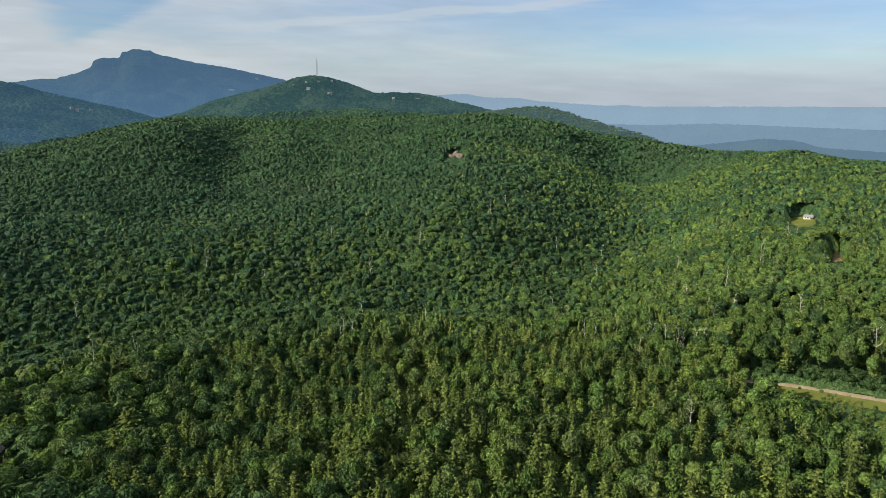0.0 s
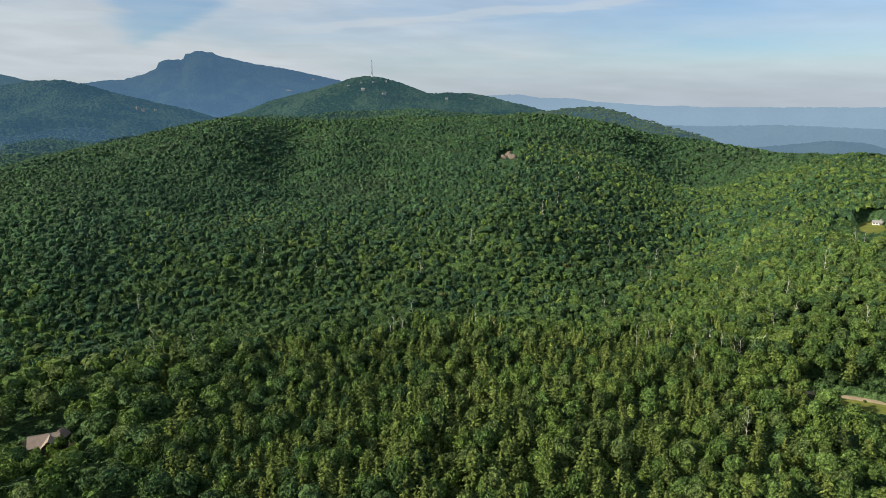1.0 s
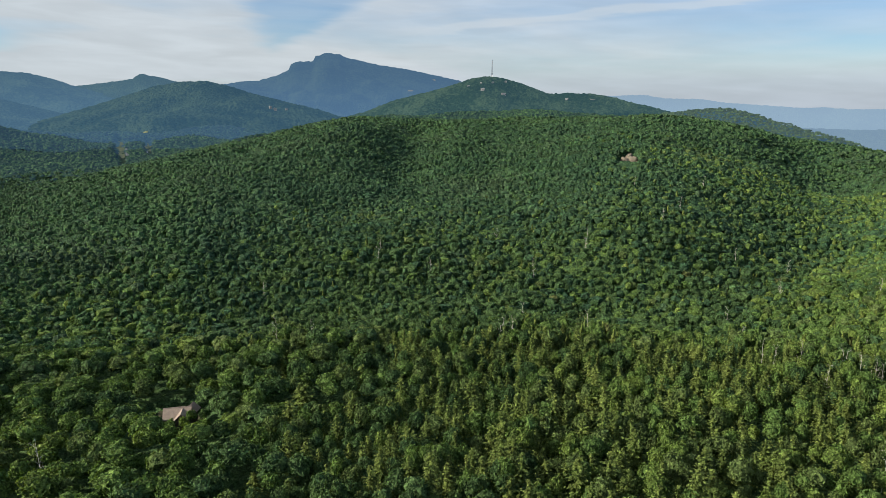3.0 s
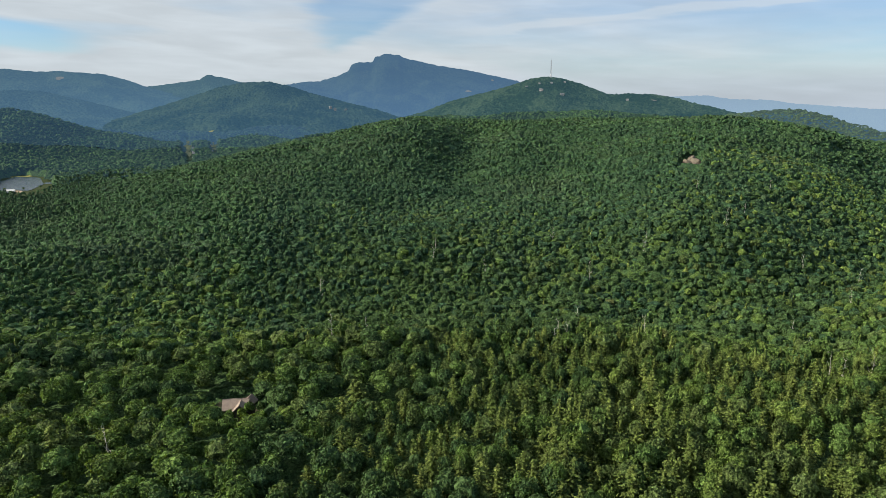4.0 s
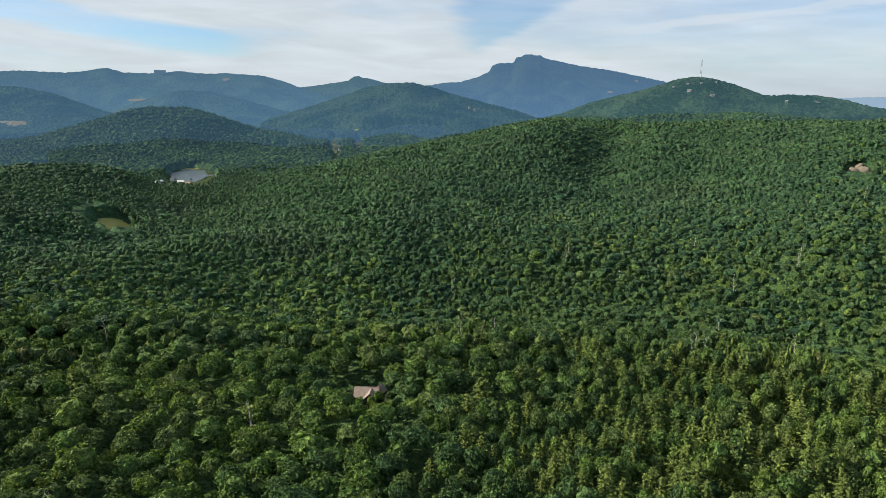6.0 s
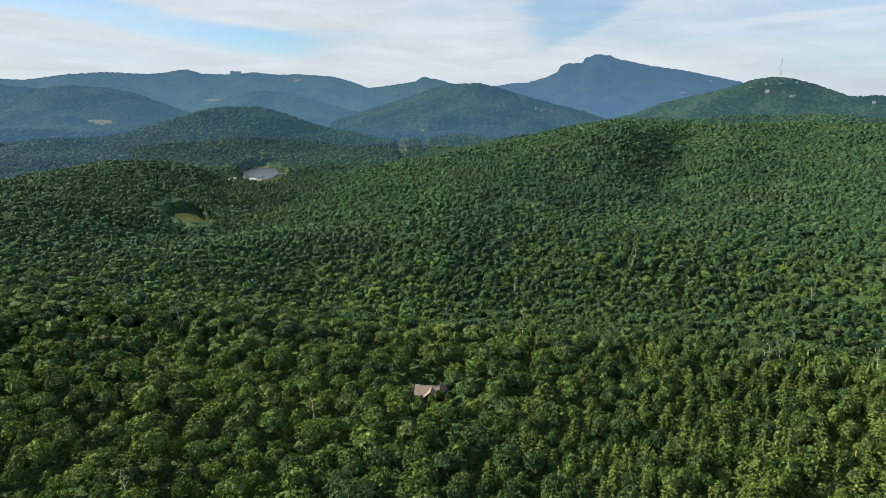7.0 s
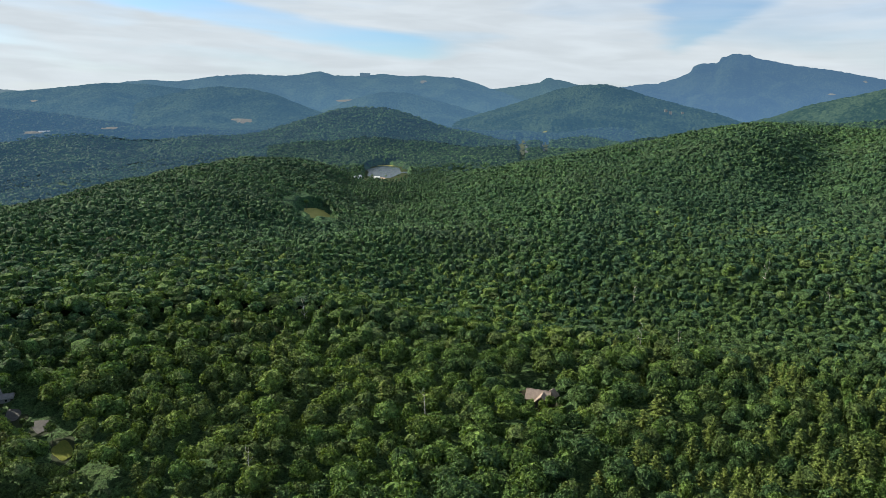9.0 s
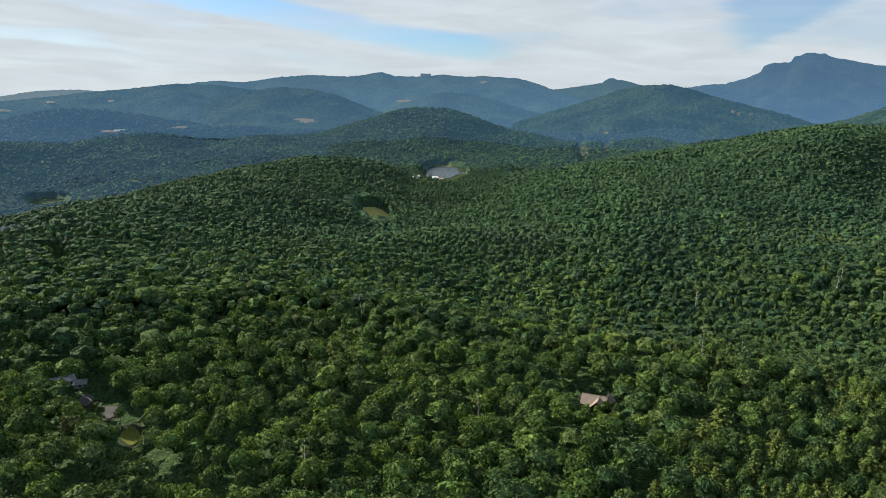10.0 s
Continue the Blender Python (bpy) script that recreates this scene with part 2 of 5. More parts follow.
# ======================================================================= the lie of the land
RIDGES = [  # crest line (tree tops), width of the flanks
    ([(-998, 879, -14), (-921, 946, 5), (-766, 1038, 36), (-626, 1094, 66), (-536, 1110, 90), (-446, 1114, 101), (-351, 1106, 103), (-297, 1183, 106),
      (-166, 1229, 103), (-63, 1198, 103), (42, 1119, 114), (121, 1073, 109), (185, 1034, 96), (230, 1004, 66), (277, 961, 50), (348, 895, 60),
      (412, 800, 72), (432, 720, 64), (440, 668, 58), (470, 560, 52)], 380.0),
    ([(-432, 1436, 95), (-342, 1461, 108), (-225, 1483, 108), (-114, 1476, 100)], 300.0),
    ([(-500, 0, 36), (-558, 46, 41), (-633, 93, 39), (-704, 153, 44), (-767, 226, 49), (-842, 319, 55), (-911, 412, 62), (-953, 507, 61), (-952, 589, 56), (-952, 645, 38)], 190.0),
    ([(-1589, 845, 8), (-1604, 922, 37), (-1598, 1027, 84), (-1564, 1079, 106), (-1527, 1130, 115), (-1470, 1204, 110), (-1433, 1277, 78), (-1378, 1380, 39), (-1284, 1468, 10)], 260.0),
    ([(182, 2293, 88), (273, 2284, 98), (348, 2273, 103), (416, 2211, 94), (460, 2151, 76), (490, 2042, 50), (539, 1926, 24), (592, 1805, -5)], 230.0),
    ([(-2488, 243, 58), (-2483, 293, 72), (-2473, 366, 88), (-2459, 448, 95), (-2429, 591, 80), (-2352, 688, 60)], 150.0),
    ([(-1972, 335, 22), (-1953, 432, 40), (-1983, 520, 55), (-2006, 620, 52), (-2015, 751, 42), (-2009, 897, 36), (-1990, 1050, 24)], 130.0),
]
CANOPY = 17.0
GULLIES = [((-322, 1130), (-262, 830), 56.0, 28.0), ((300, 960), (175, 620), 85.0, 24.0), ((175, 620), (84, 430), 80.0, 28.0), ((-330, 340), (-40, 450), 80.0, 24.0), ((-640, 520), (-940, 770), 120.0, 17.0), ((-175, 1150), (-170, 760), 90.0, 10.0)]
SPURS = [((22, 890), (10, 600), 95.0, 18.0), ((-425, 920), (-420, 640), 110.0, 12.0), ((-620, 900), (-600, 620), 120.0, 9.0)]


def along(line, step=35.0):
    """Points every few metres on a line of (x, y, z)."""
    p = np.array(line, float)
    d = np.r_[0, np.cumsum(np.hypot(*np.diff(p[:, :2], axis=0).T))]
    s = np.linspace(0, d[-1], max(3, int(d[-1] / step)))
    return np.stack([np.interp(s, d, p[:, i]) for i in range(3)], 1)


def waves(x, y, size, seed):
    """Smooth uneven swell, about -1 to 1, with waves of about that many metres."""
    r = np.random.RandomState(seed)
    out = 0.0
    for _ in range(6):
        a, k, p = r.uniform(0, 6.283), r.uniform(0.7, 1.6) * 6.283 / size, r.uniform(0, 6.283)
        out = out + np.sin((x * math.cos(a) + y * math.sin(a)) * k + p)
    return out / 3.0


def to_line(x, y, a, b):
    ax, ay, bx, by = a[0], a[1], b[0], b[1]
    t = np.clip(((x - ax) * (bx - ax) + (y - ay) * (by - ay)) / ((bx - ax) ** 2 + (by - ay) ** 2), 0, 1)
    return np.hypot(x - ax - t * (bx - ax), y - ay - t * (by - ay))


def ground_height(x, y):
    """The height of the bare ground at x, y (arrays)."""
    x, y = np.asarray(x, float), np.asarray(y, float)
    total = np.zeros_like(x)
    for line, wide in RIDGES:
        p = along(line)
        near, top, weight = np.full_like(x, 1e9), np.zeros_like(x), np.zeros_like(x)
        for px, py, pz in p:
            d2 = (x - px) ** 2 + (y - py) ** 2
            near = np.minimum(near, d2)
            k = 1.0 / (d2 + 400.0) ** 2
            top += k * (pz - CANOPY)
            weight += k
        total += np.maximum(top / weight, 0.0) ** 4 * np.exp(-4 * near / wide ** 2)
    hill = total ** 0.25
    far = np.hypot(x, y)
    calm = np.clip((far - 250) / 400, 0.35, 1.0) * np.clip(1.6 - far / 1600, 0.3, 1.0)
    z = hill + calm * (5.0 * waves(x, y, 420, 3) + 2.5 * waves(x, y, 170, 8))
    for a, b, wide, deep in GULLIES:
        z = z - deep * np.exp(-(to_line(x, y, a, b) / wide) ** 2)
    for a, b, wide, rise in SPURS:
        z = z + rise * np.exp(-(to_line(x, y, a, b) / wide) ** 2)
    z = z + np.clip((far - 1350) / 300, 0, 1) * np.clip(1 - hill / 45, 0, 1) * np.clip((-x - 500) / 400, 0, 1) * np.clip((to_line(x, y, (-850, 1030), (-1500, 1870)) - 40) / 160, 0, 1) * (13.0 * waves(x, y, 430, 41) + 6.0 * waves(x, y, 200, 42))
    z = z - 80 * np.exp(-((x + 1380) / 430) ** 2 - ((y - 170) / 400) ** 2)
    lake = np.hypot((x + 1010) / 190, (y - 815) / 150)
    z = z * np.clip((lake - 0.8) / 0.6, 0, 1)
    east = np.clip((x - 0.12 * y) / 400, 0, 1) * np.clip((far - 1200) / 1200, 0, 1)
    east = east * np.clip((to_line(x, y, (182, 2293), (540, 1930)) - 60) / 240, 0, 1)
    return z - np.clip((far - 2600) / 1500, 0, 1) * 25 - 260 * east


def lake_low(x, y):
    """How high trees grow on the low ground before the lake (1: full height)."""
    d, h = np.hypot(x, y), np.degrees(np.arctan2(x, y))
    inside = np.clip((h + 56.5) / 2, 0, 1) * np.clip((-45.5 - h) / 2, 0, 1) * np.clip((d - 860) / 120, 0, 1) * np.clip((1250 - d) / 60, 0, 1)
    return 1 - inside * np.clip((d - 700) / 700, 0.25, 0.62)


# open ground in the woods: x, y, heading of the long way, half length, half width
CLEARINGS = [
    (-176, 230, -37, 9, 9.5), (-187, 236, -40, 9, 9),
    (-324, 42, -82.5, 13, 6), (-308, 48, -81.1, 12, 4), (-272, 57, -78.2, 15, 5.5), (-297, 56, -79.5, 7, 4), (-222, 59, -75.2, 10, 4.5), (-528, 76, -81.8, 30, 6),
    (302, 554, 28.6, 50, 14), (318, 575, 29.0, 9, 7), (270, 446, 30.5, 32, 5.5), (15, 818, 1.0, 20, 14),
    (-676, 437, -57.1, 55, 23), (-978, 786, -51.2, 172, 44), (-905, 672, -53.4, 60, 20), (-868, 865, -45.1, 44, 15),
    (-1290, 1548, -39.8, 400, 15), (-1040, 1250, -39.8, 260, 13), (-1134, 1462, -37.8, 350, 12), (-1500, 210, -82, 85, 42),
]
ROAD = [(118, 292), (150, 281), (168, 271), (188, 259), (225, 240), (270, 212)]


def in_ellipse(x, y, spot, grow=0.0):
    cx, cy, head, a, b = spot
    h = radians(head)
    u, v = (x - cx) * math.sin(h) + (y - cy) * math.cos(h), (x - cx) * math.cos(h) - (y - cy) * math.sin(h)
    return (u / (a + grow)) ** 2 + (v / (b + grow)) ** 2


def road_off(x, y):
    return np.min([to_line(x, y, a, b) for a, b in zip(ROAD, ROAD[1:])], axis=0)


def link(name, me, mats, parent=None, label=""):
    for m in mats if isinstance(mats, (list, tuple)) else [mats]:
        me.materials.append(m)
    ob = new(name, me)
    ob.parent = parent
    return tagged(ob, label)


def raw_mesh(name, v, f, index=None, smooth=False):
    """A mesh from arrays of corners and triangles."""
    me = bpy.data.meshes.new(name)
    v, f = np.asarray(v, np.float32), np.asarray(f, np.int32)
    me.vertices.add(len(v))
    me.vertices.foreach_set("co", v.ravel())
    me.loops.add(f.size)
    me.loops.foreach_set("vertex_index", f.ravel())
    me.polygons.add(len(f))
    me.polygons.foreach_set("loop_start", np.arange(0, f.size, f.shape[1], dtype=np.int32))
    if index is not None:
        me.polygons.foreach_set("material_index", np.asarray(index, np.int32))
    me.update(calc_edges=True)
    me.polygons.foreach_set("use_smooth", np.full(len(f), smooth))
    return me


# ======================================================================= ground
def polar_sheet():
    rings = np.r_[np.arange(0, 160, 20), np.geomspace(160, 4950, 160)]
    heads = np.radians(np.r_[np.linspace(-92, 42, 240), np.linspace(46, 264, 40)])
    d, h = np.meshgrid(rings, heads, indexing="ij")
    x, y = d * np.sin(h), d * np.cos(h)
    v = np.stack([x, y, ground_height(x, y)], -1).reshape(-1, 3)
    n, m = len(rings), len(heads)
    i, j = np.meshgrid(np.arange(n - 1), np.arange(m), indexing="ij")
    a, b = i * m + j, i * m + (j + 1) % m
    quads = np.stack([a, b, b + m, a + m], -1).reshape(-1, 4)
    return raw_mesh("ground", v, quads, np.where(rings[i.ravel()] > 1450, 1, 0), True)


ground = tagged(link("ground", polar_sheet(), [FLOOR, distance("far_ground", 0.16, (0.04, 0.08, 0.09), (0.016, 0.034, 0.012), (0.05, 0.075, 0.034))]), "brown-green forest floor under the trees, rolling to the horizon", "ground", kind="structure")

# ======================================================================= tree shapes
rng = np.random.RandomState(7)


def unit(v):
    return v / np.maximum(np.linalg.norm(v, axis=-1, keepdims=True), 1e-9)


def sprays(at, normal, size, r, long=1.3):
    """Small four-cornered leaf sprays at the given places, facing roughly along the normals."""
    n = unit(normal + r.normal(0, 0.26, normal.shape))
    a = unit(np.cross(n, r.normal(0, 1, n.shape)))
    b = np.cross(n, a)
    s = size * r.uniform(0.65, 1.35, (len(at), 1))
    a, b, lift = a * s * long * 0.5, b * s * 0.5, n * s * 0.16
    v = np.stack([at - a - lift, at + b * 0.9 + lift, at + a - lift, at - b + lift], 1).reshape(-1, 3)
    k = np.arange(len(at))[:, None] * 4
    f = np.concatenate([k + [0, 1, 2], k + [0, 2, 3]], 0)
    return v, f


def joined(parts):
    vs, fs, n = [], [], 0
    for v, f in parts:
        vs.append(v)
        fs.append(f + n)
        n += len(v)
    return np.concatenate(vs), np.concatenate(fs)


def ball(level):
    bm = bmesh.new()
    bmesh.ops.create_icosphere(bm, subdivisions=level, radius=1.0)
    v = np.array([q.co[:] for q in bm.verts])
    f = np.array([[q.index for q in p.verts] for p in bm.faces])
    bm.free()
    return v, f


BALL = ball(1)


def stem(p0, p1, r0, r1, sides=5):
    """A tapered length of trunk or limb."""
    p0, p1 = np.array(p0, float), np.array(p1, float)
    d = unit(p1 - p0)
    a = unit(np.cross(d, [0.3, 0.9, 0.2]))
    b = np.cross(d, a)
    t = np.arange(sides) * 6.2832 / sides
    ring = np.cos(t)[:, None] * a + np.sin(t)[:, None] * b
    v = np.concatenate([p0 + ring * r0, p1 + ring * r1])
    i = np.arange(sides)
    j = (i + 1) % sides
    return v, np.concatenate([np.stack([i, j, j + sides], 1), np.stack([i, j + sides, i + sides], 1)])


def dome_points(n, r, low=-0.25):
    """Points spread over the top of a ball."""
    k = np.arange(n) + 0.5
    z = 1 - k / n * (1 - low)
    a = k * 2.39996 + r.uniform(0, 6.28)
    q = np.sqrt(1 - z * z)
    return unit(np.stack([q * np.cos(a), q * np.sin(a), z], 1) + r.normal(0, 0.13, (n, 3)))


def pine(seed, tiers, arms, per, size):
    """White pine, 22 m: whorls of feathery limbs that lift at their tips."""
    r = np.random.RandomState(seed)
    top, parts = 19.5, []
    v, f = BALL
    cone = v * [1.0, 1.0, 7.2] + [0, 0, 12.6]
    cone[:, :2] *= (1.25 - 0.05 * np.clip(cone[:, 2:3] - 6, 0, 16)) * 1.1
    parts.append((cone, f))
    for k in range(tiers):
        u = k / (tiers - 1)
        z = 6.5 + (top - 7.0) * u
        reach = (5.0 * (1 - u) ** 0.8 + 0.55) * r.uniform(0.8, 1.15)
        turn = r.uniform(0, 6.28)
        for a in range(arms if u < 0.75 else max(3, arms - 2)):
            h = turn + a * 6.283 / arms + r.normal(0, 0.2)
            d = np.array([math.cos(h), math.sin(h), 0.0])
            long = reach * r.uniform(0.75, 1.2)
            s = np.linspace(0.3, 1.0, per)[:, None]
            at = d * long * s + np.array([0, 0, z]) + np.array([0, 0, 1.0]) * (0.22 * long * s ** 2 - 0.05)
            at = at + r.normal(0, 0.16, at.shape)
            n = np.array([0, 0, 1.0]) + d * 0.45 + r.normal(0, 0.25, at.shape)
            n = unit(n)
            side = unit(np.cross(n, d))
            fwd = np.cross(side, n)
            w = size * (1.15 - 0.55 * s) * r.uniform(0.8, 1.2, s.shape)
            q = np.stack([at - fwd * w * 0.7, at + side * w * 0.62 + fwd * 0.2 * w, at + fwd * w * 1.05 + [0, 0, 0.12], at - side * w * 0.62 + fwd * 0.2 * w], 1).reshape(-1, 3)
            i = np.arange(per)[:, None] * 4
            parts.append((q, np.concatenate([i + [0, 1, 2], i + [0, 2, 3]], 0)))
    return joined(parts)


def spire(seed):
    r = np.random.RandomState(seed)
    v, f = BALL
    v = v * (1 + r.normal(0, 0.16, (len(v), 1)))
    v = v * [3.3, 3.3, 6.6]
    v[:, :2] *= 1.0 - 0.055 * np.clip(v[:, 2:3] + 6.6, 0, 14)
    return v + [0, 0, 13.4], f


def bare_tree(seed):
    """A dead tree: a leaning tapered trunk with forked, broken limbs."""
    r = np.random.RandomState(seed)
    parts, p, rad = [], np.zeros(3), 0.27
    for k in range(6):
        q = p + [r.normal(0, 0.35), r.normal(0, 0.35), 3.1]
        parts.append(stem(p, q, rad, rad * 0.80))
        if k >= 2:
            for _ in range(3):
                h, up = r.uniform(0, 6.28), r.uniform(0.3, 1.0)
                long = r.uniform(0.8, 2.5)
                e = q + np.array([math.cos(h), math.sin(h), up]) * long * 0.7
                parts.append(stem(q, e, rad * 0.55, rad * 0.28, 4))
                for _ in range(2):
                    parts.append(stem(e, e + r.normal(0, 0.5, 3) + [math.cos(h) * 0.6, math.sin(h) * 0.6, 0.7], rad * 0.28, 0.03, 3))
        p, rad = q, rad * 0.80
    return joined(parts)


def dome(seed, rings, per, leafy, tall=(4.0, 6.4)):
    """A closed tree crown seen from afar, 18 m high: a lobed dome with a few leaf sprays standing off it."""
    r = np.random.RandomState(seed)
    wide, deep = r.uniform(3.4, 4.9), r.uniform(*tall)
    bumps = unit(r.normal(0, 1, (7, 3)) * [1, 1, 0.6] + [0, 0, 0.5])
    pts, starts = [np.array([[r.normal(0, 0.1), r.normal(0, 0.1), 1.0]])], [0]
    n = 1
    for k, m in enumerate(rings):
        tip = (k + 1) / len(rings) * 1.75
        a = np.arange(m) * 6.2832 / m + r.uniform(0, 6.28) + r.normal(0, 0.16, m)
        starts.append(n)
        n += m
        pts.append(np.stack([np.cos(a) * math.sin(tip), np.sin(a) * math.sin(tip), np.full(m, math.cos(tip))], 1))
    p = unit(np.concatenate(pts))
    lobe = np.max(np.clip(p @ bumps.T, 0, 1) ** 7, axis=1, keepdims=True)
    v = p * (0.72 + 0.42 * lobe + r.normal(0, 0.12, (len(p), 1)))
    f = [(0, 1 + i, 1 + (i + 1) % rings[0]) for i in range(rings[0])]
    for k in range(len(rings) - 1):
        a, b, i, j = rings[k], rings[k + 1], 0, 0
        ang = lambda q: math.atan2(p[q][1], p[q][0])
        j0 = min(range(b), key=lambda q: abs(math.sin((ang(starts[k + 2] + q) - ang(starts[k + 1])) / 2)))
        while i < a or j < b:
            p0, q0 = starts[k + 1] + i % a, starts[k + 2] + (j + j0) % b
            if j < b and (i >= a or (j + 0.5) / b <= (i + 0.5) / a):
                f.append((p0, q0, starts[k + 2] + (j + 1 + j0) % b))
                j += 1
            else:
                f.append((p0, q0, starts[k + 1] + (i + 1) % a))
                i += 1
    v = v * [wide, wide, deep] + [0, 0, 18.0 - deep]
    parts = [(v, np.array(f))]
    if per:
        d = unit(r.normal(0, 1, (per, 3)) + [0, 0, 0.8])
        parts.append(sprays(d * [wide, wide, deep] * r.uniform(0.86, 1.0, (per, 1)) + [0, 0, 18.0 - deep], d, leafy, r))
    return joined(parts)


def leafy(seed, lobes, count, leaf_size, rings, squat=1.0, heart=0.84):
    """Crown of a broad-leaved tree, 18 m high to the top: a billowing dome of leaf sprays over a darker heart."""
    r = np.random.RandomState(seed)
    wide, deep = r.uniform(3.7, 4.9), r.uniform(3.9, 5.6) * squat
    knobs = dome_points(lobes, r, -0.25)
    reach = r.uniform(0.80, 1.12, lobes)
    p = dome_points(count, r, -0.42)
    near = p @ knobs.T
    who = np.argmax(near, axis=1)
    lobe = np.take_along_axis(near, who[:, None], 1)
    tight = 5.0 if lobes < 6 else 11.0
    grow = 0.66 + 0.36 * np.clip(lobe, 0, 1) ** tight * reach[who][:, None]
    scale = np.array([wide, wide, deep])
    lean = np.array([r.normal(0, 0.35), r.normal(0, 0.35), 18.0 - deep])
    normal = unit(p / scale * 4.2 + 1.5 * (p - knobs[who] * 0.72) + [0, 0, 0.15])
    parts = [sprays(p * grow * scale * r.uniform(0.94, 1.07, (count, 1)) + lean, normal, leaf_size, r, 1.35)]
    v, f = dome(seed + 500, rings, 0, 0, (5.0, 5.01))
    v = (v - [0, 0, 13.0]) * np.array([wide / 4.2, wide / 4.2, deep / 5.0]) * heart + lean
    parts.append((v, f))
    return joined(parts)


NEAR_BROAD = [leafy(10 + i, 12, 200, 0.95, (7, 10, 10)) for i in range(8)]
NEAR_PINE = [pine(30 + i, 10, 7, 3, 1.15) for i in range(5)]
MID_BROAD = [leafy(50 + i, 9, 76, 1.25, (6, 9, 9), 1.0, 0.92) for i in range(10)]
HALF_BROAD = [leafy(60 + i, 7, 30, 1.5, (6, 9), 0.92, 0.97) for i in range(16)]
FAR_BROAD = [leafy(75 + i, 5, 5, 1.9, (5, 7), 0.86, 1.03) for i in range(20)]


def tiered(seed, tiers):
    """A pine seen from some way off, 22 m: uneven whorls of needles, smaller to the top."""
    r, parts = np.random.RandomState(seed), []
    for k in range(tiers):
        u = k / (tiers - 1)
        v, f = dome(seed * 17 + k, (5, 8), 2, 1.6, (4.0, 5.0))
        q = (1.0 * (1 - u) + 0.20) * r.uniform(0.85, 1.15)
        v = (v - [0, 0, 18.0]) * [q, q, 0.62 + 0.2 * u]
        parts.append((v + [r.normal(0, 0.3), r.normal(0, 0.3), 8.5 + 10.5 * u ** 0.9], f))
    return joined(parts)


MID_PINE = [tiered(90 + i, 5) for i in range(6)]
FAR_SPIRE = [spire(80 + i) for i in range(3)]


TUFTS = [dome(110 + i, (4, 6), 0, 0, (3.0, 4.2)) for i in range(14)]
CREST_BROAD = [dome(140 + i, (4, 6), 0, 0, (3.3, 4.4)) for i in range(16)]

# ======================================================================= where the trees stand
ZONES = [(150.0, 420.0, 8.0), (150.0, 420.0, 5.7), (420.0, 590.0, 5.3), (590.0, 1000.0, 4.9), (1000.0, 1300.0, 5.7), (1300.0, 1650.0, 6.4), (1650.0, 2020.0, 7.2), (2020.0, 2560.0, 9.6)]
stand = []
for near_d, far_d, gap_m in ZONES:
    g = np.arange(-far_d, far_d, gap_m)
    gx, gy = np.meshgrid(g, g, indexing="ij")
    gx = gx + (np.arange(len(g))[None, :] % 2) * gap_m * 0.5
    gx, gy = gx + rng.uniform(-0.46, 0.46, gx.shape) * gap_m, gy + rng.uniform(-0.46, 0.46, gy.shape) * gap_m
    d, h = np.hypot(gx, gy), np.degrees(np.arctan2(gx, gy))
    keep = (d > near_d) & (d <= far_d) & (h > -89) & (h < 37)
    if far_d == 420.0:                                     # broad crowns round the house, closer and narrower trees to the east
        east_side = gx + 0.15 * gy + 14 * waves(gx, gy, 90, 17) > -75
        keep &= east_side if gap_m < 7 else ~east_side
    keep &= ~((d > 1650) & (h > -23) & (h < 3.5))          # out of sight behind the crest
    stand.append(np.stack([gx[keep], gy[keep], np.full(keep.sum(), gap_m / 7.3)], 1))
for a, b in zip(ROAD, ROAD[1:]):                       # undergrowth on the far side of the road
    n = int(math.hypot(b[0] - a[0], b[1] - a[1]) / 0.42)
    t = rng.uniform(0, 1, n)
    u = np.array([b[0] - a[0], b[1] - a[1]]) / math.hypot(b[0] - a[0], b[1] - a[1])
    away = rng.uniform(3.0, 11.0, n)
    stand.append(np.stack([a[0] + (b[0] - a[0]) * t - u[1] * away, a[1] + (b[1] - a[1]) * t + u[0] * away, np.full(n, 0.98)], 1))
g = np.arange(-280.0, 280.0, 8.6)
gx, gy = np.meshgrid(g, g, indexing="ij")
gx, gy = gx + rng.uniform(-3, 3, gx.shape), gy + rng.uniform(-3, 3, gy.shape)
d, h = np.hypot(gx, gy), np.degrees(np.arctan2(gx, gy))
keep = (d < 280) & ((d < 150) | (h < -89) | (h > 37))
stand.append(np.stack([gx[keep], gy[keep], np.full(keep.sum(), 1.2)], 1))
stand = np.concatenate(stand)
sx, sy = stand[:, 0], stand[:, 1]
open_here = np.zeros(len(stand), bool)
for spot in CLEARINGS:
    open_here |= in_ellipse(sx, sy, spot) < 1.0
off = road_off(sx, sy)
south = sy < np.interp(sx, [p[0] for p in ROAD], [p[1] for p in ROAD])
on_road = (off < 2.8) | ((off < 7) & south & (sx > 140))
open_here |= on_road & (sx > 100)
stand = stand[~open_here]
sx, sy, spread = stand[:, 0], stand[:, 1], stand[:, 2]
sz = ground_height(sx, sy)
sd, sh = np.hypot(sx, sy), np.degrees(np.arctan2(sx, sy))
size = np.where(sd < 400, rng.uniform(0.74, 1.16, len(sx)), rng.uniform(0.78, 1.15, len(sx))) * (1 + 0.08 * waves(sx, sy, 140, 21) + 0.09 * waves(sx, sy, 38, 22))
off = road_off(sx, sy)
low = (off < 62) & (sy < np.interp(sx, [p[0] for p in ROAD], [p[1] for p in ROAD])) & (sx > 133)
size = np.where(low, size * np.clip(0.0145 * off, 0.2, 1), size)
front = np.hypot(sx + 166, sy - 216) < 15                  # lower trees before the house
size = np.where(front, np.minimum(size, 0.56), size)
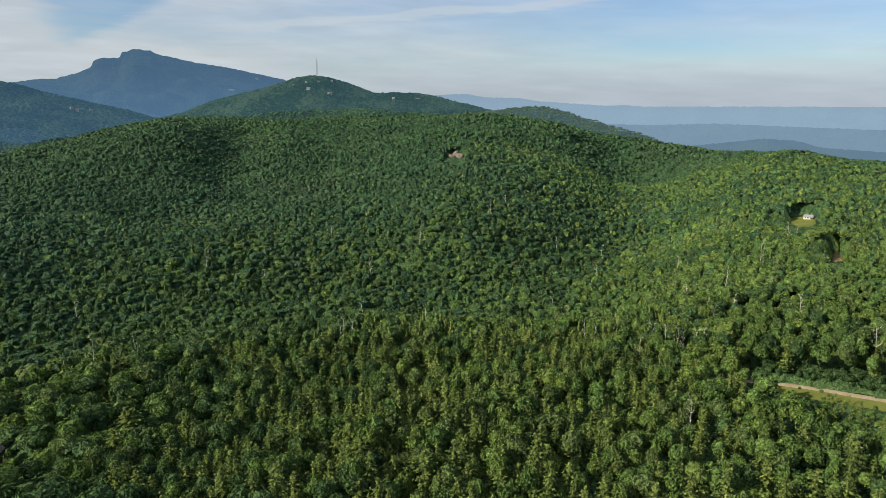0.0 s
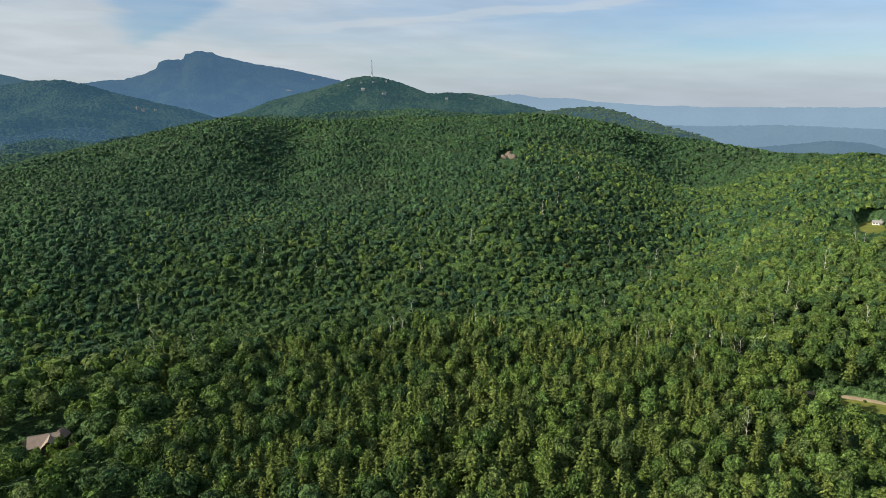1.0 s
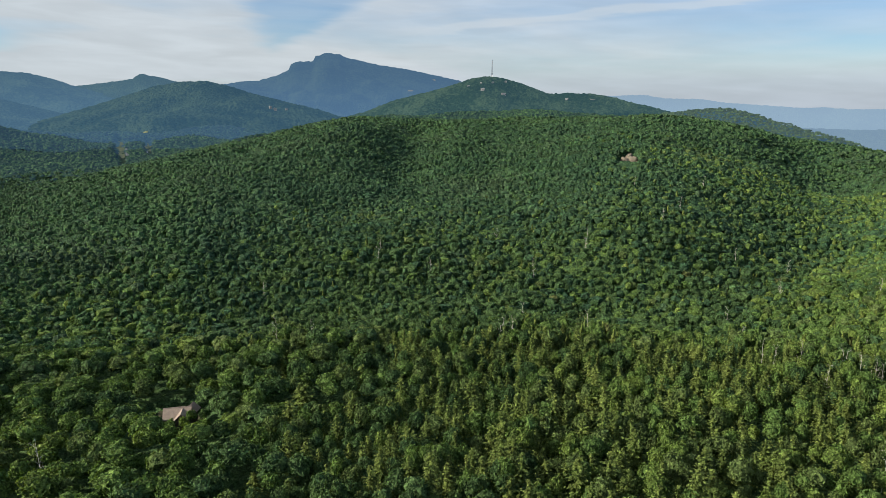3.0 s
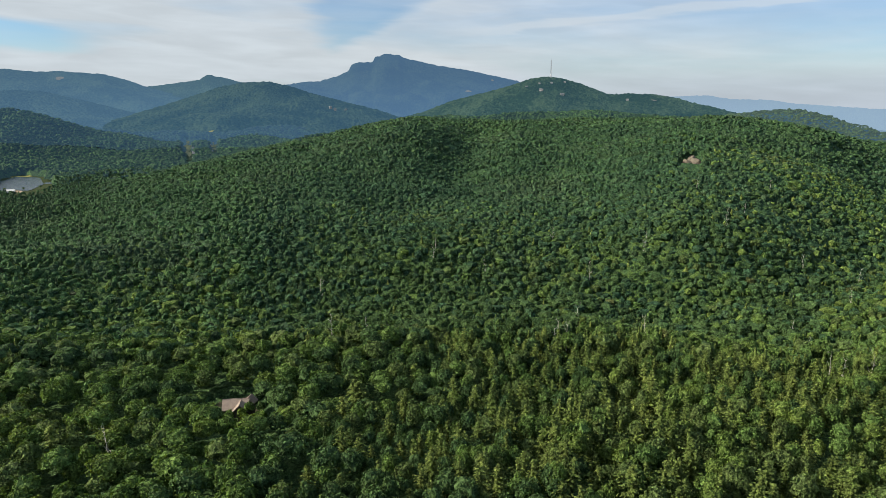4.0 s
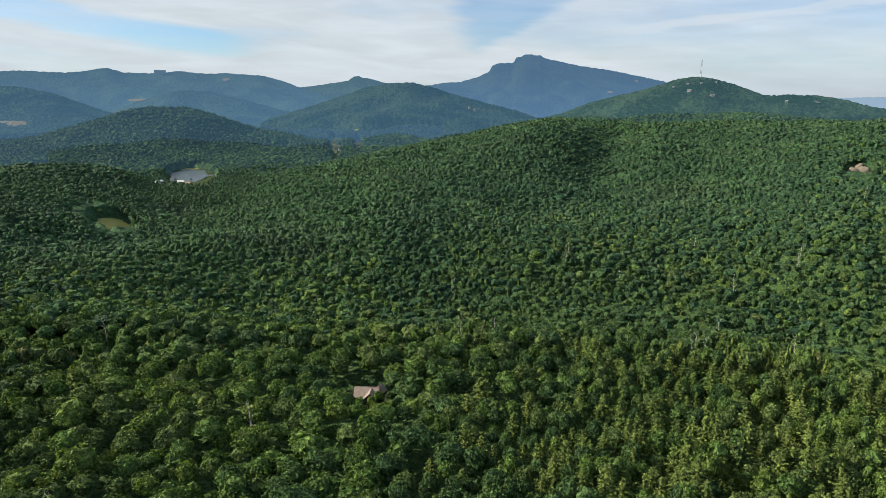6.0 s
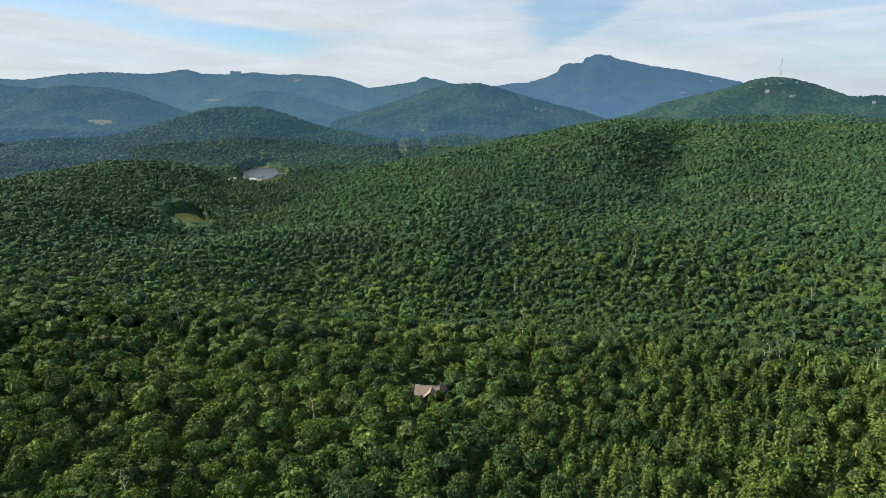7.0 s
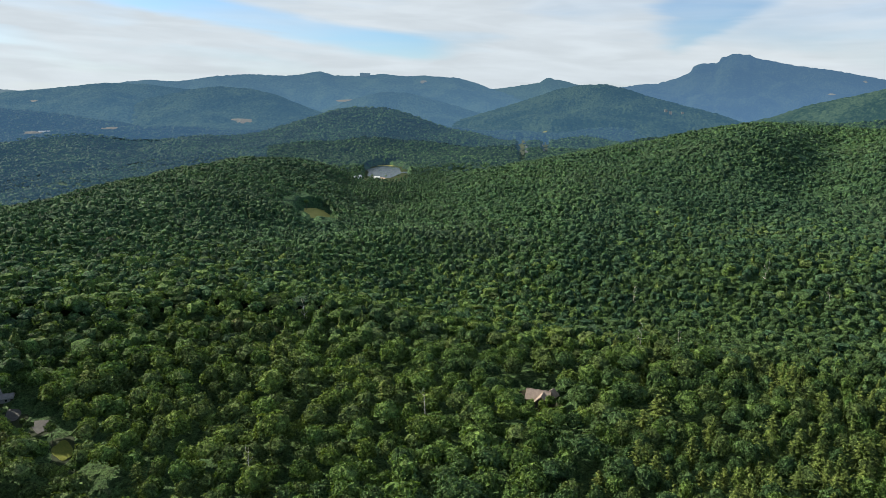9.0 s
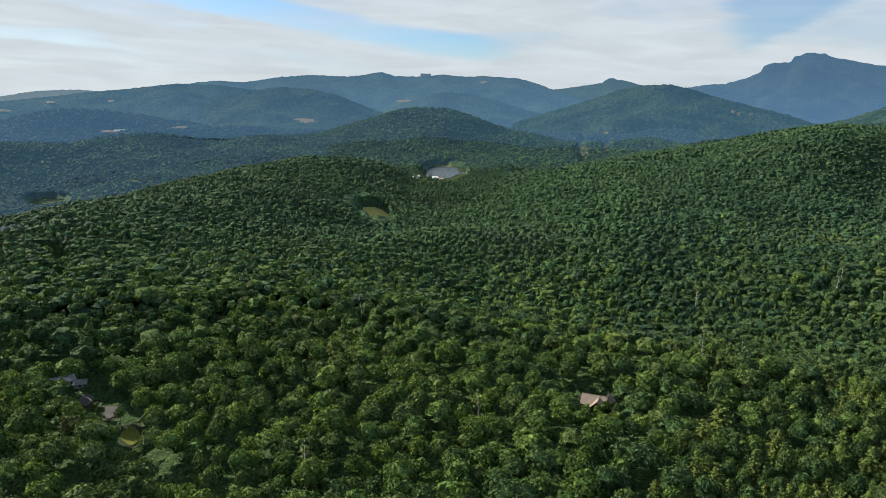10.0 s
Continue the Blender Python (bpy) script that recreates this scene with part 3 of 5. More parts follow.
toward, aside = -(sx + 176) * 0.913 - (sy - 228) * 0.407, np.abs((sx + 176) * 0.407 - (sy - 228) * 0.913)
size = np.where((toward > -4) & (toward < 24) & (aside < 7), np.minimum(size, 0.45 + 0.013 * np.maximum(toward, 0)), size)     # lower trees on the house's sunny side
for spot in CLEARINGS[4:5] + CLEARINGS[8:11] + CLEARINGS[12:13]:            # low trees on the sunny side of the lawns and the meadow
    for k in (4.0, 8.0, 12.0, 18.0, 24.0):
        size = np.where(in_ellipse(sx + 0.913 * k, sy + 0.407 * k, spot) < 1.0, np.minimum(size, 0.06 + 0.029 * k), size)
for spot in CLEARINGS[3:5] + CLEARINGS[8:9] + CLEARINGS[10:13]:             # and before open ground
    away = math.hypot(spot[0], spot[1])
    steep = 0.022 if away < 400 else 0.011
    for k in (7.0, 14.0, 24.0, 36.0):
        size = np.where(in_ellipse(sx + spot[0] / away * k, sy + spot[1] / away * k, spot) < 1.0, np.minimum(size, 0.14 + steep * k), size)
size = size * lake_low(sx, sy)
size = np.where(sd > 1300, size * rng.uniform(0.76, 1.22, len(sx)), size)
size = np.where(spread == 0.98, rng.uniform(0.14, 0.30, len(sx)) + 0.022 * np.minimum(road_off(sx, sy), 14), size)     # bushes under the edge of the wood
pine_share = np.where((sd < 400) & (sx > -130), 0.48 * np.clip((400 - sd) / 70, 0, 1) * np.clip((sx + 130) / 70, 0, 1), 0.03)
pine_share = np.where((sx > 100) & (off < 70) & ~low, 0.08, pine_share)
pine_share = np.maximum(pine_share, np.where((sx > 60) & (sd < 800), 0.10, 0.0))
pine_share = np.maximum(pine_share, np.where((sh < -45) & (sd > 650) & (sd < 2000), 0.22, 0.0))
is_pine = (rng.uniform(0, 1, len(sx)) < pine_share) & (spread != 0.98)
patch = waves(sx, sy, 230, 31) + rng.normal(0, 0.55, len(sx))
hue = np.select([patch < -0.75, patch < -0.1, patch < 0.45, patch < 0.95], [2, 0, 3, 1], 4)
hue = np.where(rng.uniform(0, 1, len(sx)) < 0.08, 4, hue)
# lighter leaf tones stand in for the sun on the eastern slopes
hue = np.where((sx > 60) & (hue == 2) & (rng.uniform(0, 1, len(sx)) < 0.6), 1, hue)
# shade and light by area are put in as leaf tones here
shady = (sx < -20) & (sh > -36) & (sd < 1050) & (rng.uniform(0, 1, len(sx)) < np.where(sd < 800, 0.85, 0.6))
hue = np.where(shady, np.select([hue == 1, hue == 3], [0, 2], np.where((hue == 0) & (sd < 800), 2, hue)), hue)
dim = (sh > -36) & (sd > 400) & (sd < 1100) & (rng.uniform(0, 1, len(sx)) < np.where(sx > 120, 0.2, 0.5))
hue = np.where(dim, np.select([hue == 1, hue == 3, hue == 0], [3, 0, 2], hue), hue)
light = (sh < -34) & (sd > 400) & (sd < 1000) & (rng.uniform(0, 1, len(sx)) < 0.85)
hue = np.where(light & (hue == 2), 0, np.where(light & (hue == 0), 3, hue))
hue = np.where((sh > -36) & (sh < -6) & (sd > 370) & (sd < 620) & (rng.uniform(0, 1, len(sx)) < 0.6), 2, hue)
west_bank = (sx < 84 + (sy - 430) * 0.479) & (sx > -60) & (sd > 410) & (sd < 740)     # shade west of the ravine put in as darker leaf tones
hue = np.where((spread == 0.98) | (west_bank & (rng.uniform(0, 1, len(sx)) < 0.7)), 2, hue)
hue = np.where(is_pine, 5, hue)
hue = np.where((rng.uniform(0, 1, len(sx)) < 0.0025) & (sd < 590) & ~is_pine, 6, hue)
turn = rng.uniform(0, 6.283, len(sx))
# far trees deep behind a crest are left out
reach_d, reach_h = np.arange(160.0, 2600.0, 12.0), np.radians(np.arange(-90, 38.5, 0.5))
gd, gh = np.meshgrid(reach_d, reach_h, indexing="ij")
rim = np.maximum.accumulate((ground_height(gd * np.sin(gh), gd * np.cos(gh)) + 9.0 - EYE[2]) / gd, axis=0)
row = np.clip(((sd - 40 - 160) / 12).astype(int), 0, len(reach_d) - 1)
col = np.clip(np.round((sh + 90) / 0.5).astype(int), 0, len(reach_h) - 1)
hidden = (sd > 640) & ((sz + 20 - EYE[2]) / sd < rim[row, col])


def plant(name, shapes, pick, mats, index, label):
    """Join the picked trees, each turned and sized, into one mesh."""
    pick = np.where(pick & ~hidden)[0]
    if not len(pick):
        return
    vs, fs, ms, n = [], [], [], 0
    kinds = rng.randint(0, len(shapes), len(pick))
    for k, (tv, tf) in enumerate(shapes):
        who = pick[kinds == k]
        if not len(who):
            continue
        c, s = np.cos(turn[who])[:, None], np.sin(turn[who])[:, None]
        wide = (size[who] * spread[who] * np.where(sd[who] > 400, rng.uniform(0.78, 1.45, len(who)), rng.uniform(0.88, 1.18, len(who))) * np.where(sd[who] > 600, 1.04, 1.0))[:, None]
        grown = np.where(sd[who] > 400, 1 + 0.55 * (size[who] - 1), size[who])
        tall = (grown * np.where(sd[who] > 400, np.maximum(0.9, np.sqrt(spread[who])), np.maximum(1.0, np.sqrt(spread[who]))))[:, None]
        v = np.stack([(tv[None, :, 0] * c - tv[None, :, 1] * s) * wide + sx[who][:, None],
                      (tv[None, :, 0] * s + tv[None, :, 1] * c) * wide + sy[who][:, None],
                      tv[None, :, 2] * tall + sz[who][:, None]], -1)
        f = tf[None] + (np.arange(len(who)) * len(tv))[:, None, None] + n
        vs.append(v.reshape(-1, 3))
        fs.append(f.reshape(-1, 3))
        ms.append(np.repeat(index[who], len(tf)))
        n += len(who) * len(tv)
    me = raw_mesh(name, np.concatenate(vs), np.concatenate(fs), np.concatenate(ms), False)
    return tagged(link(name, me, mats), label, "forest", kind="stuff")


around = (sd < 150) | ((sd < 300) & ((sh < -89) | (sh > 37)))
def understorey(name, near_d, far_d, cell, rise, mats, label):
    """The lower storey of the woods, that closes the gaps between the crowns."""
    rings = np.arange(near_d, far_d, cell)
    heads = np.radians(np.arange(-90, 38, math.degrees(cell / (0.5 * (near_d + far_d)))))
    d, h = np.meshgrid(rings, heads, indexing="ij")
    d, h = d + rng.uniform(-0.4, 0.4, d.shape) * cell, h + rng.uniform(-0.4, 0.4, d.shape) * cell / d
    x, y = d * np.sin(h), d * np.cos(h)
    tall = np.ones(x.shape)
    for spot in CLEARINGS:
        tall = np.where(in_ellipse(x, y, spot, 4.0 if near_d < 400 else 2.0) < 1.0, np.minimum(tall, 0.3 if near_d > 400 else 0.1), tall)
        tall = np.where(in_ellipse(x, y, spot) < 1.0, -0.12, tall)
    tall = np.where(tall > 0, tall * lake_low(x, y), tall)
    r_off = road_off(x, y)
    before = (x > 131) & (y < np.interp(x, [p[0] for p in ROAD], [p[1] for p in ROAD]))
    tall = np.where(before, np.minimum(tall, np.clip((r_off - 10) / 50, 0.0, 1.0)), tall)
    tall = np.where((x > 100) & ((r_off < 3.4) | (before & (r_off < 6))), -0.12, tall)
    z = ground_height(x, y) + rise * tall * rng.uniform(0.8, 1.12, x.shape)
    n, m = x.shape
    i, j = np.meshgrid(np.arange(n - 1), np.arange(m - 1), indexing="ij")
    a = (i * m + j).ravel()
    f = np.concatenate([np.stack([a, a + 1, a + m + 1], 1), np.stack([a, a + m + 1, a + m], 1)])[:, ::-1]
    me = raw_mesh(name, np.stack([x, y, z], -1).reshape(-1, 3), f, rng.randint(0, len(mats), len(f)), near_d > 400)
    return tagged(link(name, me, mats), label, "forest", kind="stuff")


# darkest leaf tone near by, so the gaps read as shade
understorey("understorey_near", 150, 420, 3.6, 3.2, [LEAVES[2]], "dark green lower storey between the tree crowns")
understorey("understorey_middle", 420, 640, 5.0, 12.0, [LEAVES[0], LEAVES[2]], "green lower storey of the valley woods")
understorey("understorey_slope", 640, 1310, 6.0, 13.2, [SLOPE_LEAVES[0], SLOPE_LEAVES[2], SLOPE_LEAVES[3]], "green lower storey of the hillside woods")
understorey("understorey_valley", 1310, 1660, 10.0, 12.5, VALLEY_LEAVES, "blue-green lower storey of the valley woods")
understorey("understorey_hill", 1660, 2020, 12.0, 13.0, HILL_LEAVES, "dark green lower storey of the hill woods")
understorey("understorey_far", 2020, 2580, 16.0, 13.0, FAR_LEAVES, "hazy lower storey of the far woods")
order = np.argsort(np.where(around, 9999.0, sd))
single = np.zeros(len(sx), bool)
single[order[:300]] = True
# trees that stand behind a crest are kept few and plain
west = ((sz < -12) & (sd > 800) & (sh < -60)) | ((sh < -36 - 6 * rng.uniform(-1, 1, len(sx))) & (sd > 1130 + 260 * rng.uniform(0, 1, len(sx))))
# with distance more trees take the slope tones blued for haze
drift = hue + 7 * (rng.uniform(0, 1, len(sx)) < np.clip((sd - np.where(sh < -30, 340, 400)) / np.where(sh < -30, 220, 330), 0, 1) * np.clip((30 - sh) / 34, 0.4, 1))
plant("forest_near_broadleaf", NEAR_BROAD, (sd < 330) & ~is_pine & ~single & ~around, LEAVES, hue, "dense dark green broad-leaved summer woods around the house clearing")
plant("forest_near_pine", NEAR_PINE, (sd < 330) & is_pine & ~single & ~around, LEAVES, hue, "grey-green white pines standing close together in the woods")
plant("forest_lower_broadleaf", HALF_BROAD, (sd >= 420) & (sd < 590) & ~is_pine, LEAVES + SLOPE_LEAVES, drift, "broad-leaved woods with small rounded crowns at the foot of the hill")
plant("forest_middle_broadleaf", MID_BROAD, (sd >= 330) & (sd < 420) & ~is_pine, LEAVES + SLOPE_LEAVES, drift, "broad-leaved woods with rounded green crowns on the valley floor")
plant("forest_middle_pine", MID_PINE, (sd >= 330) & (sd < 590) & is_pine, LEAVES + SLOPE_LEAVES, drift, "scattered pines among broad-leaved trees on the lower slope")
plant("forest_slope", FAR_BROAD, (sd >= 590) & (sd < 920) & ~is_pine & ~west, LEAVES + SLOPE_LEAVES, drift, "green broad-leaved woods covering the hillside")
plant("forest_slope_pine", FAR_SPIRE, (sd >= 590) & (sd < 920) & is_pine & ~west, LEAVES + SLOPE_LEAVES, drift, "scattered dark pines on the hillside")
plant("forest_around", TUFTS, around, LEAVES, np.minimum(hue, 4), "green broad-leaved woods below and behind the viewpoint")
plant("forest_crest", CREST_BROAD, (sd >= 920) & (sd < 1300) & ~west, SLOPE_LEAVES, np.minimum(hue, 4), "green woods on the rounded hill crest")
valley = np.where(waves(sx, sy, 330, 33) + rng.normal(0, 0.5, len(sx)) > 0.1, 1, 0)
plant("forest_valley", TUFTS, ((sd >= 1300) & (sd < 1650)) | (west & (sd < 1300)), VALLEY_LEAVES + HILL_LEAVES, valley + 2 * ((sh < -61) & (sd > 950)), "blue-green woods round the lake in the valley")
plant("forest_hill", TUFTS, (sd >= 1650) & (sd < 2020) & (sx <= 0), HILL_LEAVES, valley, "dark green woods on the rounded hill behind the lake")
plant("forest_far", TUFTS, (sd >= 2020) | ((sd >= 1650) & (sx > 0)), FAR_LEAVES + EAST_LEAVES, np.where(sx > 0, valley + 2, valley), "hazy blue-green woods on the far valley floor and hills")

# the nearest three hundred trees one by one


def tree_model(name, shape, tall, mat, label, cat, group):
    base = tagged(new(name), label, cat, group)
    trunk = joined([stem((0, 0, -1.0), (0.1, 0, tall * 0.55), 0.34, 0.2, 7), stem((0.1, 0, tall * 0.55), (0, 0.1, tall * 0.9), 0.2, 0.07, 5)]
                   + [stem((0.05, 0, tall * 0.42), (math.cos(a) * 2.4, math.sin(a) * 2.4, tall * 0.66), 0.13, 0.05, 4) for a in (0.3, 2.2, 4.4)])
    link("trunk", raw_mesh("trunk", *trunk), BARK, base, "grey-brown bark")
    link("crown", raw_mesh("crown", *shape, None, False), mat, base)
    return base


WORDS = {0: "tall oak with a rounded mid-green summer crown", 1: "maple with a light yellow-green summer crown", 2: "broad-leaved tree with a dark green shaded crown",
         3: "tulip tree with a fresh green domed crown", 4: "thin dull grey-green broad-leaved tree", 5: "white pine with feathery grey-green tiers of limbs", 6: "dying tree with rusty brown thinning leaves"}
models = {}
for i in np.where(single)[0]:
    key = (int(hue[i]), int(rng.randint(0, 4 if hue[i] == 5 else 3)))
    at = pose(sx[i], sy[i], sz[i], 0, 0, math.degrees(turn[i])) @ Matrix.Diagonal((size[i] * spread[i], size[i] * spread[i], size[i], 1))
    if key not in models:
        shape = NEAR_PINE[key[1]] if key[0] == 5 else NEAR_BROAD[(key[1] * 3 + key[0]) % 8]
        kind = "pine_tree" if key[0] == 5 else "tree"
        models[key] = tree_model(kind, shape, 21.0 if key[0] == 5 else 16.0, LEAVES[key[0]], WORDS[key[0]], "tree", "trees of the near woods")
        models[key].matrix_basis = at
    else:
        copy_thing(models[key], at @ Matrix.Diagonal([1 / q for q in models[key].scale] + [1]))

# ======================================================================= far mountains
def mountain(name, crest, front, back, foot, mat, label, rough=1.0, step=14.0):
    """A wooded mountain: its crest line, how far the flanks reach towards and away from the valley, and the height of its foot."""
    p = along(crest, step)
    ends = np.clip(np.minimum(np.arange(len(p)), np.arange(len(p))[::-1]) / 12.0, 0, 1)
    out = unit(np.stack([p[:, 0], p[:, 1]], 1))
    k = np.r_[-np.linspace(1, 0, 46) ** 1.3, np.linspace(0.05, 1, 12)]
    reach = np.where(k < 0, front, back)[None, :] * k[None, :]
    x = p[:, 0][:, None] + out[:, 0][:, None] * reach
    y = p[:, 1][:, None] + out[:, 1][:, None] * reach
    fall = np.abs(k)[None, :]
    shape = 1 - fall ** 0.9 * (1.35 - 0.35 * fall)
    spur = waves(x, y, 520, 5) * 0.13 + waves(x, y, 210, 6) * 0.05
    shape = np.clip(shape + spur * rough * fall * (1 - fall) * 3.2, -0.02, 1.05)
    z = foot + (p[:, 2][:, None] - foot) * shape
    z = z + rng.normal(0, 2.6, z.shape) * np.clip(fall * 8, 0.5, 1)
    n, m = x.shape
    v = np.stack([x, y, z], -1).reshape(-1, 3)
    i, j = np.meshgrid(np.arange(n - 1), np.arange(m - 1), indexing="ij")
    a = (i * m + j).ravel()
    f = np.stack([a, a + m, a + m + 1, a + 1], 1)
    return tagged(link(name, raw_mesh(name, v, f, None, True), mat), label, "mountain", kind="structure")


# their blue is haze, set for each mountain as emission
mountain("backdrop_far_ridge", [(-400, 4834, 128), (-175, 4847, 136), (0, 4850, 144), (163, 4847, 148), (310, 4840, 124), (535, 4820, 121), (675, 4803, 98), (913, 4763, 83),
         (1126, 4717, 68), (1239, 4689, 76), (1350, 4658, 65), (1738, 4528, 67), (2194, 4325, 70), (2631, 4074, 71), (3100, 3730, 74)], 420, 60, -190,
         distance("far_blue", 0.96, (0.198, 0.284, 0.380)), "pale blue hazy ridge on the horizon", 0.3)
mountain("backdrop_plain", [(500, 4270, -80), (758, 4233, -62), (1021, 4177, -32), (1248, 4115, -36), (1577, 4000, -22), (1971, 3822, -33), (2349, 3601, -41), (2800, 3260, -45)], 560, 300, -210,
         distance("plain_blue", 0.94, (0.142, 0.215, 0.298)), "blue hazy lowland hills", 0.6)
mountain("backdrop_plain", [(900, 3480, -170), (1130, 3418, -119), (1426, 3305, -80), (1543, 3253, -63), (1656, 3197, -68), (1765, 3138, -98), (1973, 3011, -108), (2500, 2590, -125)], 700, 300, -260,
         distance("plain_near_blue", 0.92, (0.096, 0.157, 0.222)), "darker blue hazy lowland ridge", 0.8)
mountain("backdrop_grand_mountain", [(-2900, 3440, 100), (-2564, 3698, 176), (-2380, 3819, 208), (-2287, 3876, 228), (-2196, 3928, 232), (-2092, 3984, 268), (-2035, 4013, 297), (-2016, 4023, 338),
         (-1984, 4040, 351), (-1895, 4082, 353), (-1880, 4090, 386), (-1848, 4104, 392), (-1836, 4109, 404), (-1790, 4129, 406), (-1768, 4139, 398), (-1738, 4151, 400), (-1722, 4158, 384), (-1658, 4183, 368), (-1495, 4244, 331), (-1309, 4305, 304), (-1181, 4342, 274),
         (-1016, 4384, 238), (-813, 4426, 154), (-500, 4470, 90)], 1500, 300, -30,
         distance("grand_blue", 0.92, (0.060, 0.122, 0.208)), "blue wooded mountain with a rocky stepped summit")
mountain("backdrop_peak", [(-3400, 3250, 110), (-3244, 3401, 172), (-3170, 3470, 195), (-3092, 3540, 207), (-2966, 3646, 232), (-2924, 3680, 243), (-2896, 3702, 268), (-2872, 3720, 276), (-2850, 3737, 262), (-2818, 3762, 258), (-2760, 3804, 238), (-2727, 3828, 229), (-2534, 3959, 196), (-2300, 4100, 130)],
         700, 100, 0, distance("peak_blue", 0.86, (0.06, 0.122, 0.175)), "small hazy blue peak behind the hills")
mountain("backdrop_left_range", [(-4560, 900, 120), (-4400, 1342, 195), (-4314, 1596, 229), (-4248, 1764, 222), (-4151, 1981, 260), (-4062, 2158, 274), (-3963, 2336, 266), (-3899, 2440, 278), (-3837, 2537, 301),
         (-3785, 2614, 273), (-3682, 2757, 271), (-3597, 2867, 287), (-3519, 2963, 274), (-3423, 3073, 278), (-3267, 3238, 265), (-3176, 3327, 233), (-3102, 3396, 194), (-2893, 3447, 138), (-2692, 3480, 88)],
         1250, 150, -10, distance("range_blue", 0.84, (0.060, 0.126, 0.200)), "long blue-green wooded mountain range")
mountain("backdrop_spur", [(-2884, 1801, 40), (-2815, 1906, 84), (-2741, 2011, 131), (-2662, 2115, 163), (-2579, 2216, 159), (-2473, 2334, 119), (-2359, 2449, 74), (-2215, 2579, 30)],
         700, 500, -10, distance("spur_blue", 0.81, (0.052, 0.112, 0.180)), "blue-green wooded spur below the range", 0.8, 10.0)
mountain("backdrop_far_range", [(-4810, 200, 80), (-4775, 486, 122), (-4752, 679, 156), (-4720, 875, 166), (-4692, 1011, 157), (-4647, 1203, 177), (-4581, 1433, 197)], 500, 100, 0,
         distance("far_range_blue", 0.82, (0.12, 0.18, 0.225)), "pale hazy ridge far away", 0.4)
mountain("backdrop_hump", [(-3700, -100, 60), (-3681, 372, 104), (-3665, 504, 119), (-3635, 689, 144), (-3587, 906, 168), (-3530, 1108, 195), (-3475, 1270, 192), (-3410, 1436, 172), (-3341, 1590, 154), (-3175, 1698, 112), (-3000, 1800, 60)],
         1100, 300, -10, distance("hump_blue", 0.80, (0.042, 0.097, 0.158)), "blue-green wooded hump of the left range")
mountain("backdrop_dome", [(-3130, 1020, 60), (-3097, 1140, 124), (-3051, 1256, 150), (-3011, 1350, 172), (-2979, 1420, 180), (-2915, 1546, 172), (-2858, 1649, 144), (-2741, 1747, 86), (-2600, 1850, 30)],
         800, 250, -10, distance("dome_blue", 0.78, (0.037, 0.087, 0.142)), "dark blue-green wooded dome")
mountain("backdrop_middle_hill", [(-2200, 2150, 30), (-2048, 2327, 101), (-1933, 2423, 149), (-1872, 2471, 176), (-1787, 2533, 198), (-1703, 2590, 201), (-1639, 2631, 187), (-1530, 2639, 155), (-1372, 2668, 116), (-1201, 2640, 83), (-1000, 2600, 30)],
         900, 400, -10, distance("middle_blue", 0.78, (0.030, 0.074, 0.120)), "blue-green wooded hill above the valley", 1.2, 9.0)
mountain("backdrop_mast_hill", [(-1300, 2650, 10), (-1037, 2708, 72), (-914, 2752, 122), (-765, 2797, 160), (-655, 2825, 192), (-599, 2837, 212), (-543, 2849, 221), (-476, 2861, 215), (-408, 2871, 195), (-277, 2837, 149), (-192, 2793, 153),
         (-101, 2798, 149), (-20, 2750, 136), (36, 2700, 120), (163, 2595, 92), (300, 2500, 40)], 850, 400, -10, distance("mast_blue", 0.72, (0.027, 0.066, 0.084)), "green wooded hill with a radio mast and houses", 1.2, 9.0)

# ======================================================================= surfaces of the small things
GRASS = surface("mown_grass", (0.10, 0.13, 0.030), (0.20, 0.20, 0.050), 0.25, 0.95, 0.0, 0.4, 0.05)
SHORE_GRASS = surface("rough_shore_grass", (0.026, 0.044, 0.016), (0.060, 0.072, 0.030), 0.25, 0.95, 0.0, 0.4, 0.05)
STRAW = surface("dry_meadow", (0.25, 0.24, 0.065), (0.40, 0.36, 0.12), 0.2, 0.95, 0.0, 0.4, 0.05)
GRAVEL = surface("gravel", (0.26, 0.20, 0.13), (0.42, 0.34, 0.24), 0.8, 0.95, 0.0, 0.4, 0.05)
CLAY = surface("clay_track", (0.20, 0.13, 0.07), (0.32, 0.22, 0.12), 0.6, 0.95, 0.0, 0.4, 0.05)
ASPHALT = surface("worn_asphalt", (0.07, 0.07, 0.07), (0.13, 0.125, 0.12), 0.8)
SHINGLE = surface("brown_shingle", (0.23, 0.180, 0.148), (0.33, 0.265, 0.22), 1.6, 0.9)
GREY_ROOF = surface("grey_shingle", (0.22, 0.21, 0.21), (0.34, 0.33, 0.33), 1.4, 0.9)
WHITE = surface("white_boards", (0.62, 0.61, 0.58), (0.80, 0.79, 0.76), 1.0, 0.7)
TIMBER = surface("brown_boards", (0.055, 0.044, 0.034), (0.10, 0.08, 0.06), 1.4)
STONE = surface("chimney_stone", (0.22, 0.20, 0.18), (0.36, 0.33, 0.30), 2.0)
GRANITE = surface("brown_rock", (0.10, 0.084, 0.062), (0.23, 0.195, 0.150), 0.35, 0.9, 0.0, 0.8)
STEEL = surface("galvanised_steel", (0.30, 0.30, 0.31), (0.45, 0.45, 0.46), 1.0, 0.5, 0.6)
PALE = surface("pale_render", (0.30, 0.29, 0.28), (0.42, 0.41, 0.39), 0.3)
HAZY_WALL = surface("far_grey_roof", (0.16, 0.17, 0.18), (0.22, 0.23, 0.24), 0.1)
